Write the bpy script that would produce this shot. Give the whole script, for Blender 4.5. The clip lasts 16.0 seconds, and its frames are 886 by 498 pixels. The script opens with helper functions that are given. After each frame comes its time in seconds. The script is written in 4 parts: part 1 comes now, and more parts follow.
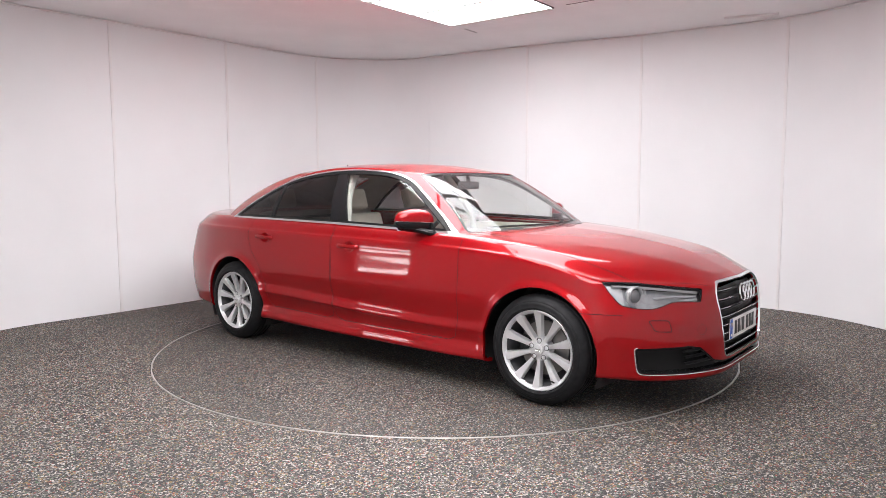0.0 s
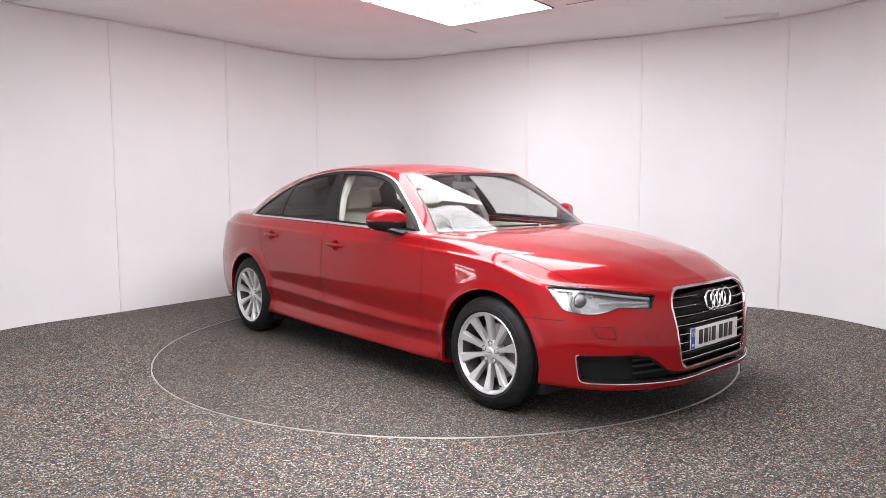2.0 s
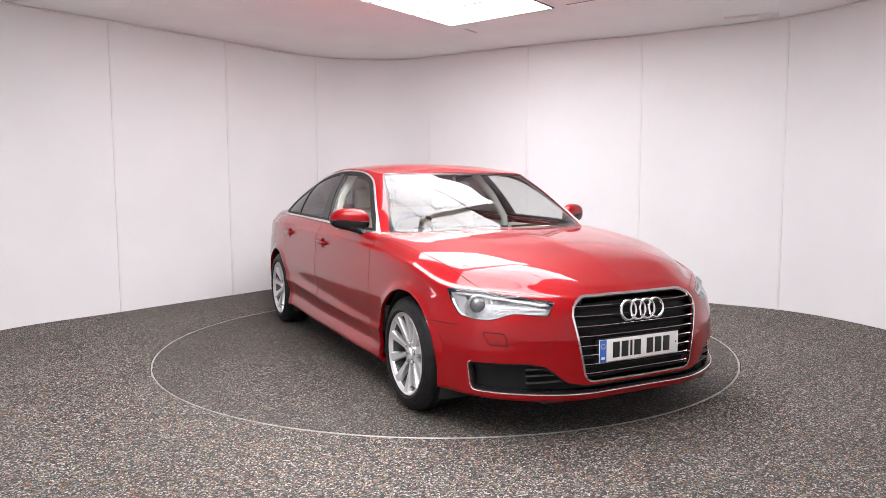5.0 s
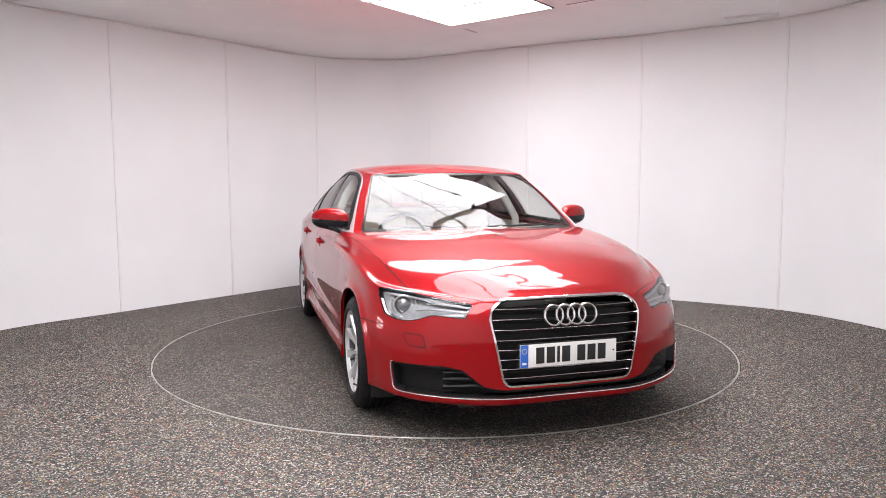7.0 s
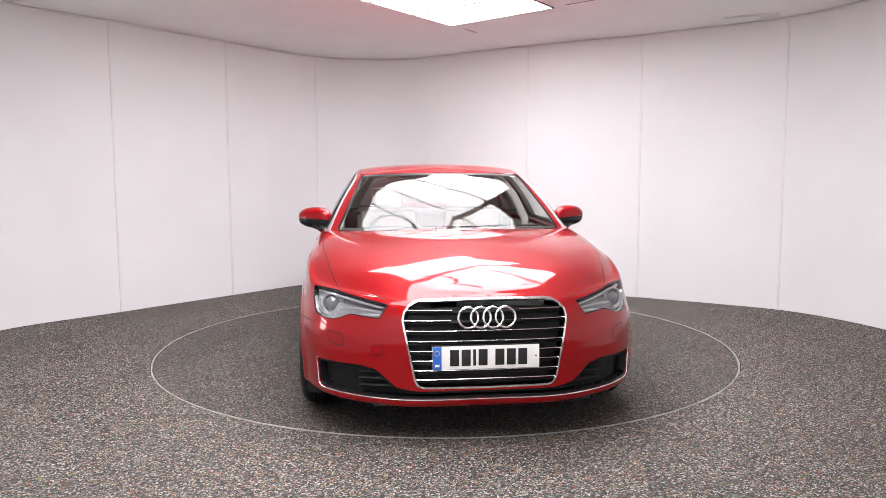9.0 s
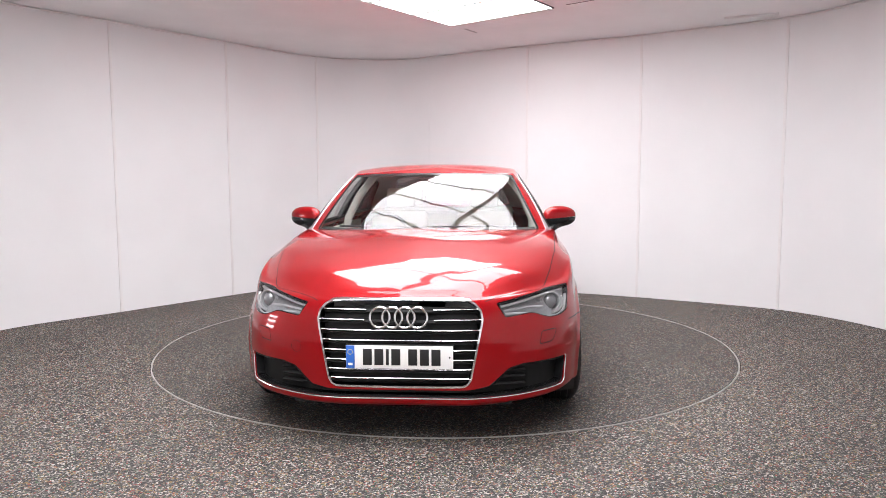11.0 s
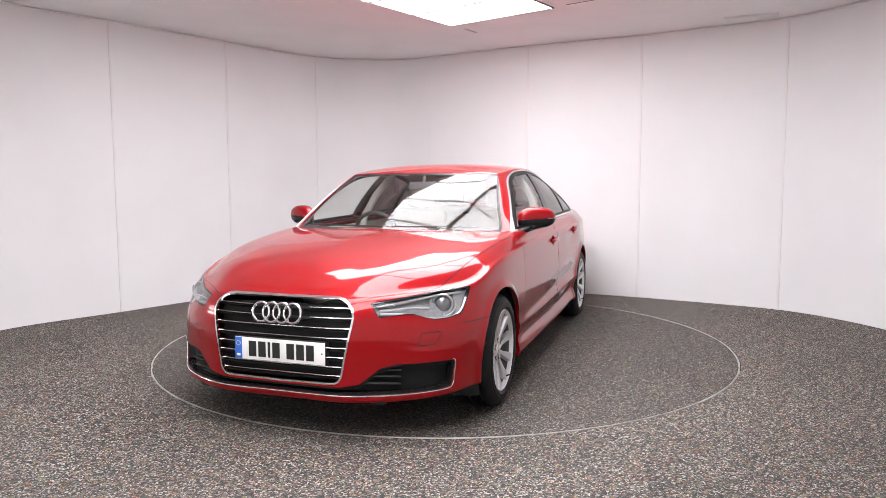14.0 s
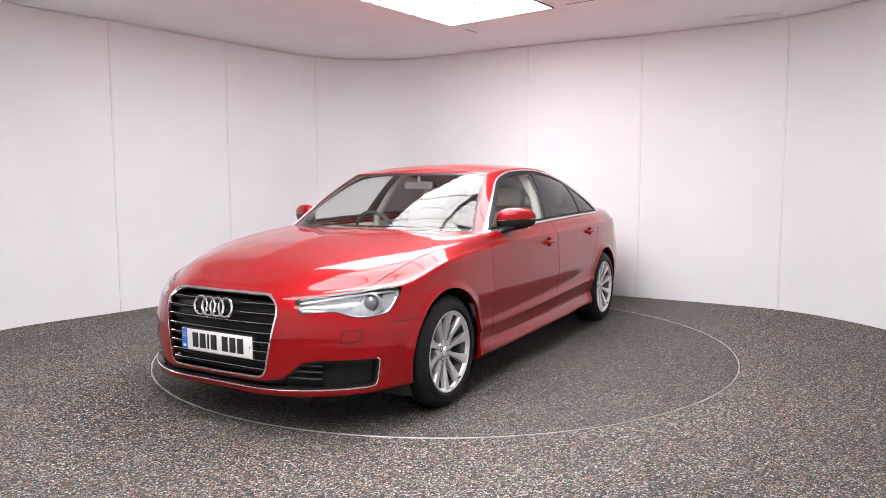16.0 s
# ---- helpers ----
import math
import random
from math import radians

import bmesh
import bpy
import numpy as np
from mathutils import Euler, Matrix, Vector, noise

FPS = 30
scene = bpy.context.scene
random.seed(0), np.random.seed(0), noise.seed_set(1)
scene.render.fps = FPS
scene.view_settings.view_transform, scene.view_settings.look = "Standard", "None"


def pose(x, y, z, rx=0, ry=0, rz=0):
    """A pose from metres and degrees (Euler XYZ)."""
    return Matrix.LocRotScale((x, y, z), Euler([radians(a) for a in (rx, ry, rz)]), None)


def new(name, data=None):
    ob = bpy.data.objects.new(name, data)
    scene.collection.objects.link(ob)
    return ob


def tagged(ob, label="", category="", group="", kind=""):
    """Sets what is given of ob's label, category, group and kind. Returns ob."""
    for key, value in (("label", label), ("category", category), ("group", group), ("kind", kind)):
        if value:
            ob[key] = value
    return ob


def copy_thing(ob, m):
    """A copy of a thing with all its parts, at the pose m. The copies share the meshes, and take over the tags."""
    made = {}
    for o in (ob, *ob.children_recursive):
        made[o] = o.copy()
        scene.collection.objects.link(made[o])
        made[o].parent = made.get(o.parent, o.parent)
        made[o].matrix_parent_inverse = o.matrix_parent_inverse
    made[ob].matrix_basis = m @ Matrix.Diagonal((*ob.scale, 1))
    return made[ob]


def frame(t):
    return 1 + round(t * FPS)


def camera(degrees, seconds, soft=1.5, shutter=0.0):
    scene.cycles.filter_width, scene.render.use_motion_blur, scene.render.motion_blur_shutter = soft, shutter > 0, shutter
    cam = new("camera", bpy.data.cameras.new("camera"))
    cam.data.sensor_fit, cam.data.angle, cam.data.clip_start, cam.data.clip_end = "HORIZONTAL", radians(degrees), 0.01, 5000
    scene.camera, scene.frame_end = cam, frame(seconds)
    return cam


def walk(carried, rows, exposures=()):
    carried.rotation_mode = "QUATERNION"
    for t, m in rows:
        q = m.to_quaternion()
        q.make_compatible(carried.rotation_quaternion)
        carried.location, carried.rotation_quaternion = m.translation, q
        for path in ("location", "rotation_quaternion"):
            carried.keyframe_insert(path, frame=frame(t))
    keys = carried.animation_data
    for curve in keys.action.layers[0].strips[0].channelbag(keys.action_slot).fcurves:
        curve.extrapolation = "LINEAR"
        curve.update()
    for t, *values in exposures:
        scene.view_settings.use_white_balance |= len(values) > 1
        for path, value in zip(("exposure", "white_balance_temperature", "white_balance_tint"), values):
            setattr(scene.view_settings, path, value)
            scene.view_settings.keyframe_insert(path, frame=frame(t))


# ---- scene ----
cam = camera(63.94, 16.0, 0.8)
EYE = pose(0.0, -5.715, 1.289, 84.657, 0.227, 0.107)
walk(cam, [(0.0, EYE), (16.0, EYE)], exposures=[(0.0, 0.0), (16.0, 0.0)])

TABLE_R = 2.230
CEILING = 2.88
CAR_OFFSET = (1.471, -0.061)
SPIN = (-38.643, -4.7418, -0.03769, 0.001067)      # turn of the table in degrees, by powers of the seconds

# ---- world: a closed room, lit by its own ceiling panels and an added fill row ----
world = bpy.data.worlds.new("world")
world.use_nodes = True
world.node_tree.nodes["Background"].inputs[0].default_value = (0.02, 0.02, 0.02, 1)
world.node_tree.nodes["Background"].inputs[1].default_value = 0.2
scene.world = world
PANEL_GLOW = 11.8
WALL_GLOW = 14.0


# ---- materials ----
def mat(name, colour, rough=0.5, metal=0.0, **more):
    m = bpy.data.materials.new(name)
    m.use_nodes = True
    b = m.node_tree.nodes["Principled BSDF"]
    b.inputs["Base Color"].default_value = (*colour, 1)
    b.inputs["Roughness"].default_value = rough
    b.inputs["Metallic"].default_value = metal
    for k, v in more.items():
        b.inputs[k.replace("_", " ")].default_value = v
    return m


def nodes(m):
    t = m.node_tree
    return t, t.nodes["Principled BSDF"]


def add(t, kind, **values):
    n = t.nodes.new(kind)
    for k, v in values.items():
        n.inputs[k].default_value = v
    return n


def ramp(t, stops, constant=False):
    n = t.nodes.new("ShaderNodeValToRGB")
    r = n.color_ramp
    r.interpolation = "CONSTANT" if constant else "LINEAR"
    while len(r.elements) < len(stops):
        r.elements.new(0.5)
    for e, (at, c) in zip(r.elements, stops):
        e.position = at
        e.color = (*c, 1)
    return n


def coords(t):
    return t.nodes.new("ShaderNodeTexCoord").outputs["Object"]


def grain(m, scale, low, high, bump=0.0, rough=None, detail=6.0):
    """Mottled colour between low and high, with relief and uneven gloss."""
    t, b = nodes(m)
    co = coords(t)
    n1 = add(t, "ShaderNodeTexNoise", Scale=scale, Detail=detail)
    t.links.new(co, n1.inputs["Vector"])
    r = ramp(t, [(0.3, low), (0.7, high)])
    t.links.new(n1.outputs["Fac"], r.inputs["Fac"])
    t.links.new(r.outputs["Color"], b.inputs["Base Color"])
    if rough:
        mr = add(t, "ShaderNodeMapRange")
        mr.inputs["To Min"].default_value, mr.inputs["To Max"].default_value = rough
        t.links.new(n1.outputs["Fac"], mr.inputs["Value"])
        t.links.new(mr.outputs["Result"], b.inputs["Roughness"])
    if bump:
        n2 = add(t, "ShaderNodeTexNoise", Scale=scale * 18, Detail=3.0)
        t.links.new(co, n2.inputs["Vector"])
        bp = add(t, "ShaderNodeBump", Strength=bump, Distance=0.002)
        t.links.new(n2.outputs["Fac"], bp.inputs["Height"])
        t.links.new(bp.outputs["Normal"], b.inputs["Normal"])
    return m


def granule_floor(name, dull, size):
    """Bonded rubber granules: dark, grey and pale grains with some red and green ones."""
    m = mat(name, (0.1, 0.1, 0.1), 0.75)
    t, b = nodes(m)
    co = coords(t)
    v = add(t, "ShaderNodeTexVoronoi", Scale=size)
    t.links.new(co, v.inputs["Vector"])
    sep = t.nodes.new("ShaderNodeSeparateColor")
    t.links.new(v.outputs["Color"], sep.inputs["Color"])
    k = dull
    cols = [(0.0, (0.016, 0.016, 0.018)), (0.30, (0.035, 0.035, 0.036)), (0.46, (0.13 * k, 0.127 * k, 0.115 * k)),
            (0.61, (0.30 * k, 0.285 * k, 0.26 * k)), (0.74, (0.72 * k, 0.68 * k, 0.63 * k)),
            (0.845, (0.34 * k, 0.055 * k, 0.05 * k)), (0.905, (0.05 * k, 0.16 * k, 0.075 * k)), (0.955, (0.34 * k, 0.22 * k, 0.08 * k))]
    r = ramp(t, cols, True)
    clump = add(t, "ShaderNodeTexVoronoi", Scale=size * 0.45)
    t.links.new(co, clump.inputs["Vector"])
    csep = t.nodes.new("ShaderNodeSeparateColor")
    t.links.new(clump.outputs["Color"], csep.inputs["Color"])
    pull = add(t, "ShaderNodeMapRange")
    pull.inputs["To Min"].default_value, pull.inputs["To Max"].default_value = -0.21, 0.21
    t.links.new(csep.outputs["Green"], pull.inputs["Value"])
    total = t.nodes.new("ShaderNodeMath")
    total.operation = "ADD"
    total.use_clamp = True
    t.links.new(sep.outputs["Red"], total.inputs[0])
    t.links.new(pull.outputs["Result"], total.inputs[1])
    t.links.new(total.outputs[0], r.inputs["Fac"])
    big = add(t, "ShaderNodeTexNoise", Scale=1.3, Detail=4.0)
    t.links.new(co, big.inputs["Vector"])
    br = ramp(t, [(0.3, (0.82, 0.82, 0.82)), (0.7, (1.0, 1.0, 1.0))])
    t.links.new(big.outputs["Fac"], br.inputs["Fac"])
    mx = t.nodes.new("ShaderNodeMix")
    mx.data_type, mx.blend_type = "RGBA", "MULTIPLY"
    mx.inputs["Factor"].default_value = 1.0
    t.links.new(r.outputs["Color"], mx.inputs["A"])
    t.links.new(br.outputs["Color"], mx.inputs["B"])
    t.links.new(mx.outputs["Result"], b.inputs["Base Color"])
    bp = add(t, "ShaderNodeBump", Strength=0.6, Distance=0.003)
    bp.invert = True
    t.links.new(v.outputs["Distance"], bp.inputs["Height"])
    t.links.new(bp.outputs["Normal"], b.inputs["Normal"])
    return m


def glass_sheet(name, tint, ior=1.5):
    """A thin pane: light passes tinted, and the surface mirrors by its angle."""
    m = bpy.data.materials.new(name)
    m.use_nodes = True
    t = m.node_tree
    t.nodes.clear()
    out = t.nodes.new("ShaderNodeOutputMaterial")
    tr = add(t, "ShaderNodeBsdfTransparent", Color=(*tint, 1))
    gl = add(t, "ShaderNodeBsdfGlossy", Roughness=0.015)
    # gloss by the angle of view, the same on both faces of the pane
    f0 = ((ior - 1) / (ior + 1)) ** 2 * 1.7
    lw = add(t, "ShaderNodeLayerWeight", Blend=0.5)
    pw = t.nodes.new("ShaderNodeMath")
    pw.operation = "POWER"
    pw.inputs[1].default_value = 5.0
    t.links.new(lw.outputs["Facing"], pw.inputs[0])
    fr = add(t, "ShaderNodeMapRange")
    fr.inputs["To Min"].default_value, fr.inputs["To Max"].default_value = f0, 1.0
    t.links.new(pw.outputs[0], fr.inputs["Value"])
    mx = t.nodes.new("ShaderNodeMixShader")
    t.links.new(fr.outputs["Result"], mx.inputs[0])
    t.links.new(tr.outputs[0], mx.inputs[1])
    t.links.new(gl.outputs[0], mx.inputs[2])
    t.links.new(mx.outputs[0], out.inputs["Surface"])
    return m


def glow(name, colour, strength):
    m = mat(name, (0.8, 0.8, 0.8), 0.4)
    t, b = nodes(m)
    b.inputs["Emission Color"].default_value = (*colour, 1)
    b.inputs["Emission Strength"].default_value = strength
    return m


def paint(name, colour):
    m = mat(name, colour, 0.40, 0.36, Coat_Weight=1.0, Coat_Roughness=0.015, Coat_IOR=1.42, Specular_IOR_Level=0.05)
    t, b = nodes(m)
    co = coords(t)
    flake = add(t, "ShaderNodeTexVoronoi", Scale=1400.0)
    t.links.new(co, flake.inputs["Vector"])
    r = ramp(t, [(0.0, tuple(c * 0.82 for c in colour)), (1.0, tuple(min(c * 1.18, 1) for c in colour))])
    sep = t.nodes.new("ShaderNodeSeparateColor")
    t.links.new(flake.outputs["Color"], sep.inputs["Color"])
    t.links.new(sep.outputs["Red"], r.inputs["Fac"])
    t.links.new(r.outputs["Color"], b.inputs["Base Color"])
    peel = add(t, "ShaderNodeTexNoise", Scale=160.0, Detail=1.0)
    t.links.new(co, peel.inputs["Vector"])
    bp = add(t, "ShaderNodeBump", Strength=0.03, Distance=0.001)
    t.links.new(peel.outputs["Fac"], bp.inputs["Height"])
    t.links.new(bp.outputs["Normal"], b.inputs["Coat Normal"])
    return m


WALL_WHITE = grain(mat("wall_white", (0.86, 0.85, 0.86), 0.55), 1.2, (0.84, 0.835, 0.845), (0.88, 0.875, 0.885), 0.05, (0.42, 0.6))
# wall greyed down, for unseen panels that the doors mirror
WALL_DIMMED = grain(mat("wall_dimmed", (0.56, 0.56, 0.56), 0.8), 1.5, (0.53, 0.53, 0.53), (0.59, 0.585, 0.59), 0.1)
STRIP_WHITE = grain(mat("strip_white", (0.85, 0.83, 0.83), 0.35), 3.0, (0.83, 0.81, 0.81), (0.87, 0.85, 0.85))
CEILING_WHITE = grain(mat("ceiling_white", (0.88, 0.87, 0.875), 0.8), 2.0, (0.86, 0.85, 0.855), (0.91, 0.90, 0.905), 0.1)
FLOOR = granule_floor("granule_floor", 0.58, 133.0)
TABLE_TOP = granule_floor("granule_table", 0.41, 139.0)
METAL_RING = grain(mat("ring_metal", (0.6, 0.59, 0.57), 0.35, 0.6), 9.0, (0.30, 0.29, 0.27), (0.52, 0.51, 0.49))
PANEL_LIGHT = glow("panel_light", (1.0, 0.985, 1.015), PANEL_GLOW)
WALL_TUBE = glow("tube_light", (1.0, 0.98, 1.0), WALL_GLOW)
BAR_GREY = mat("bar_grey", (0.12, 0.115, 0.115), 0.5)
SEAM_GREY = mat("seam_grey", (0.35, 0.32, 0.32), 0.8)

PAINT = paint("red_metallic_paint", (0.30, 0.002, 0.005))
CHROME = grain(mat("chrome", (0.85, 0.85, 0.86), 0.12, 1.0), 20, (0.78, 0.78, 0.79), (0.88, 0.88, 0.89))
BAR_SILVER = mat("bar_silver", (0.64, 0.64, 0.65), 0.22, 1.0)
SATIN = mat("satin_aluminium", (0.72, 0.72, 0.73), 0.3, 0.9)
ALLOY = grain(mat("alloy_silver", (0.75, 0.75, 0.76), 0.34, 0.7), 12, (0.70, 0.70, 0.71), (0.78, 0.78, 0.79))
ALLOY_DARK = mat("alloy_shadow", (0.10, 0.10, 0.105), 0.5, 0.5)
RUBBER = grain(mat("tyre_rubber", (0.012, 0.012, 0.013), 0.52, Specular_IOR_Level=0.18), 25, (0.008, 0.008, 0.009), (0.017, 0.017, 0.018), 0.15)
BLACK_TRIM = mat("black_trim", (0.010, 0.010, 0.011), 0.25, Specular_IOR_Level=0.3)
GRILLE_BLACK = mat("grille_black", (0.012, 0.012, 0.012), 0.45, Specular_IOR_Level=0.15)
BLACK_MATT = grain(mat("black_plastic", (0.015, 0.015, 0.015), 0.6), 30, (0.011, 0.011, 0.011), (0.022, 0.022, 0.022), 0.2)
GAP_BLACK = mat("gap_shadow_black", (0.008, 0.004, 0.004), 0.9)
GLASS = glass_sheet("clear_glass", (0.93, 0.96, 0.95))
SIDE_GLASS = glass_sheet("side_glass", (0.92, 0.95, 0.935))
PRIVACY = glass_sheet("privacy_glass", (0.12, 0.11, 0.11))
LENS = glass_sheet("lamp_lens", (0.93, 0.94, 0.95), 1.32)
LAMP_SILVER = mat("lamp_reflector", (0.58, 0.58, 0.59), 0.3, 0.7)
LAMP_BOWL = grain(mat("lamp_bowl", (0.4, 0.4, 0.4), 0.42, 0.35), 40, (0.30, 0.30, 0.305), (0.42, 0.42, 0.43))
PROJECTOR = mat("projector_glass", (0.22, 0.22, 0.225), 0.08, 0.4, Coat_Weight=1.0)
LAMP_GREY = mat("lamp_bezel_grey", (0.22, 0.22, 0.225), 0.35, 0.5)
BEIGE = grain(mat("beige_leather", (0.52, 0.43, 0.34), 0.5), 8, (0.62, 0.56, 0.49), (0.72, 0.66, 0.59), 0.2)
LINER = grain(mat("headliner", (0.62, 0.58, 0.53), 0.9), 20, (0.50, 0.485, 0.45), (0.58, 0.56, 0.52), 0.2)
DASH = grain(mat("dash_black", (0.03, 0.03, 0.03), 0.6), 30, (0.022, 0.022, 0.022), (0.04, 0.04, 0.04), 0.3)
PLATE_WHITE = mat("plate_white", (0.88, 0.87, 0.84), 0.35)
PLATE_BLUE = mat("plate_blue", (0.03, 0.15, 0.60), 0.35)
PLATE_YELLOW = mat("plate_yellow", (0.75, 0.55, 0.08), 0.4)
PLATE_BLACK = mat("plate_black", (0.015, 0.015, 0.015), 0.4)
DISC = mat("brake_disc", (0.30, 0.29, 0.28), 0.4, 0.9)


# ---- mesh helpers ----
def link(name, bm, material, parent=None, label="", smooth=35):
    me = bpy.data.meshes.new(name)
    bmesh.ops.recalc_face_normals(bm, faces=bm.faces)
    bm.to_mesh(me)
    bm.free()
    me.materials.append(material)
    if smooth:
        me.shade_smooth()
        me.set_sharp_from_angle(angle=radians(smooth))
    ob = new(name, me)
    if parent:
        ob.parent = parent
    if label:
        ob["label"] = label
    return ob


part = link


def box(bm, lo, hi, bevel=0.0, m=None, seg=2):
    made = bmesh.ops.create_cube(bm, size=1.0)["verts"]
    for v in made:
        v.co = Vector([lo[i] + (v.co[i] + 0.5) * (hi[i] - lo[i]) for i in range(3)])
    if bevel:
        made = [x for x in bmesh.ops.bevel(bm, geom=list({e for v in made for e in v.link_edges}), offset=bevel, segments=seg, affect="EDGES", profile=0.6)["verts"]]
        made = list({v for f in bm.faces for v in f.verts if v in set(made)}) or made
    if m:
        bmesh.ops.transform(bm, matrix=m, verts=made)
    return made


def lathe(bm, profile, seg=48, axis="y"):
    """Turns (radius, along) pairs round the y axis."""
    rings = []
    for k in range(seg):
        a = 2 * math.pi * k / seg
        rings.append([bm.verts.new((r * math.cos(a), d, r * math.sin(a))) for r, d in profile])
    for k in range(seg):
        a, b = rings[k], rings[(k + 1) % seg]
        for i in range(len(profile) - 1):
            bm.faces.new((a[i], a[i + 1], b[i + 1], b[i]))
    return bm


def tube(bm, path, radius, sides=8, closed=False, flat=1.0, up=None):
    """A round or flattened bar along a path of points."""
    pts = [Vector(q) for q in path]
    n = len(pts)
    rings = []
    for i, q in enumerate(pts):
        a = pts[(i - 1) % n] if closed or i else q
        b = pts[(i + 1) % n] if closed or i < n - 1 else q
        d = (b - a).normalized()
        u = Vector(up) if up else (Vector((0, 0, 1)) if abs(d.z) < 0.9 else Vector((1, 0, 0)))
        s = d.cross(u).normalized()
        u = s.cross(d).normalized()
        rings.append([bm.verts.new(q + radius * (math.cos(2 * math.pi * k / sides) * s * flat + math.sin(2 * math.pi * k / sides) * u)) for k in range(sides)])
    for i in range(n if closed else n - 1):
        a, b = rings[i], rings[(i + 1) % n]
        for k in range(sides):
            bm.faces.new((a[k], a[(k + 1) % sides], b[(k + 1) % sides], b[k]))
    if not closed:
        bm.faces.new(rings[0])
        bm.faces.new(rings[-1][::-1])
    return bm


def spline(points, count, closed=False):
    """Points along a smooth curve through the given ones, without overshoot where they lie close."""
    P = np.array(points, float)
    n = len(P)
    m = n if closed else n - 1
    if closed:
        Q = np.vstack([P[-1:], P, P[:2]])
    else:
        Q = np.vstack([2 * P[:1] - P[1:2], P, 2 * P[-1:] - P[-2:-1]])
    h = np.maximum(np.linalg.norm(np.diff(Q, axis=0), axis=1), 1e-5) ** 0.5
    slope = np.diff(Q, axis=0) / h[:, None]
    out = []
    for t in np.linspace(0, m, count, endpoint=not closed):
        i = min(int(t), m - 1)
        f = t - i
        k = i + 1
        a, b, c = h[k - 1], h[k], h[k + 1]
        m0 = (slope[k - 1] * b + slope[k] * a) / (a + b) * b
        m1 = (slope[k] * c + slope[k + 1] * b) / (b + c) * b
        f2, f3 = f * f, f ** 3
        out.append((2 * f3 - 3 * f2 + 1) * Q[k] + (f3 - 2 * f2 + f) * m0 + (3 * f2 - 2 * f3) * Q[k + 1] + (f3 - f2) * m1)
    return np.array(out)


# ---- the room ----
def room():
    """Rounded studio room of white panels under a flat ceiling."""
    outline = [(-3.945, 0.47), (-3.266, 1.375), (-2.45, 2.44), (-1.64, 3.40), (-1.08, 3.64), (-0.60, 3.67), (-0.18, 3.48), (1.0, 2.77),
               (2.175, 2.16), (3.34, 1.375), (3.60, 1.02), (3.83, 0.38), (3.95, -0.8), (3.75, -2.4), (3.1, -4.2), (2.0, -6.2),
               (0, -7.4), (-2.0, -6.2), (-3.2, -4.2), (-3.95, -2.4), (-4.18, -0.8)]
    fine = spline(outline, 400, True)
    seg = np.linalg.norm(np.roll(fine, -1, 0) - fine, axis=1)
    run = np.concatenate([[0], np.cumsum(seg)])
    total = run[-1]
    loop = np.vstack([fine, fine[:1]])

    def at(d):
        d = d % total
        return np.array([np.interp(d, run, loop[:, 0]), np.interp(d, run, loop[:, 1])])

    def nearest(q):
        return run[np.argmin(((fine - q) ** 2).sum(1))]

    joints = [nearest(q) for q in ((-3.266, 1.375), (-2.45, 2.44), (-1.62, 3.41), (-0.20, 3.46), (0.95, 2.79), (2.175, 2.16), (3.34, 1.375))]
    last = joints[-1]
    n = 13
    span = total - last + joints[0]
    joints += [last + span * k / n for k in range(1, n)]
    wall = tagged(new("wall_round"), "rounded white studio wall of tall flat panels", kind="structure")
    near = tagged(new("wall_near"), "unseen wall section beside the viewpoint, greyed to dim the car's reflections", kind="structure")
    for k, a in enumerate(joints):
        b = joints[(k + 1) % len(joints)]
        if b < a:
            b += total
        bm = bmesh.new()
        steps = 14
        rows = []
        for i in range(steps + 1):
            d = a + 0.0004 + (b - a - 0.0008) * i / steps
            q, t = at(d), at(d + 0.02) - at(d - 0.02)
            t /= np.linalg.norm(t)
            nn = np.array([-t[1], t[0]])
            if nn @ q < 0:
                nn = -nn
            o = q + nn * 0.05
            rows.append([bm.verts.new((*q, 0.0)), bm.verts.new((*q, CEILING)), bm.verts.new((*o, CEILING)), bm.verts.new((*o, 0.0))])
        for r, s in zip(rows, rows[1:]):
            for i in range(4):
                bm.faces.new((r[i], r[(i + 1) % 4], s[(i + 1) % 4], s[i]))
        bm.faces.new(rows[0])
        bm.faces.new(rows[-1][::-1])
        c = at((a + b) / 2)
        # these panels stay out of view; their grey darkens the door reflections
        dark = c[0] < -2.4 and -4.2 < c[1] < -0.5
        part("wall_panel", bm, WALL_DIMMED if dark else WALL_WHITE, near if dark else wall)
        if k == 3 or dark:
            continue
        q, t = at(a), at(a + 0.02) - at(a - 0.02)
        ang = math.degrees(math.atan2(t[1], t[0]))
        bm = bmesh.new()
        box(bm, (-0.014, -0.008, 0.0), (0.014, 0.008, CEILING - 0.004), 0.003, pose(*q, 0, 0, 0, ang))
        part("cover_strip", bm, STRIP_WHITE, wall, "slim white joint cover strip")
    # trim along the top of the wall
    bm = bmesh.new()
    pts = [(*(q - 0.008 * q / np.linalg.norm(q)), CEILING - 0.012) for q in fine[::2]]
    tube(bm, pts, 0.009, 6, True)
    tagged(part("trim", bm, STRIP_WHITE), "thin white trim along the wall top", kind="structure")
    # the ceiling sheet
    bm = bmesh.new()
    ring = [bm.verts.new((*(q * 1.03), CEILING)) for q in fine[::2]]
    top = [bm.verts.new((*(q * 1.03), CEILING + 0.06)) for q in fine[::2]]
    bm.faces.new(ring)
    bm.faces.new(top[::-1])
    for i in range(len(ring)):
        j = (i + 1) % len(ring)
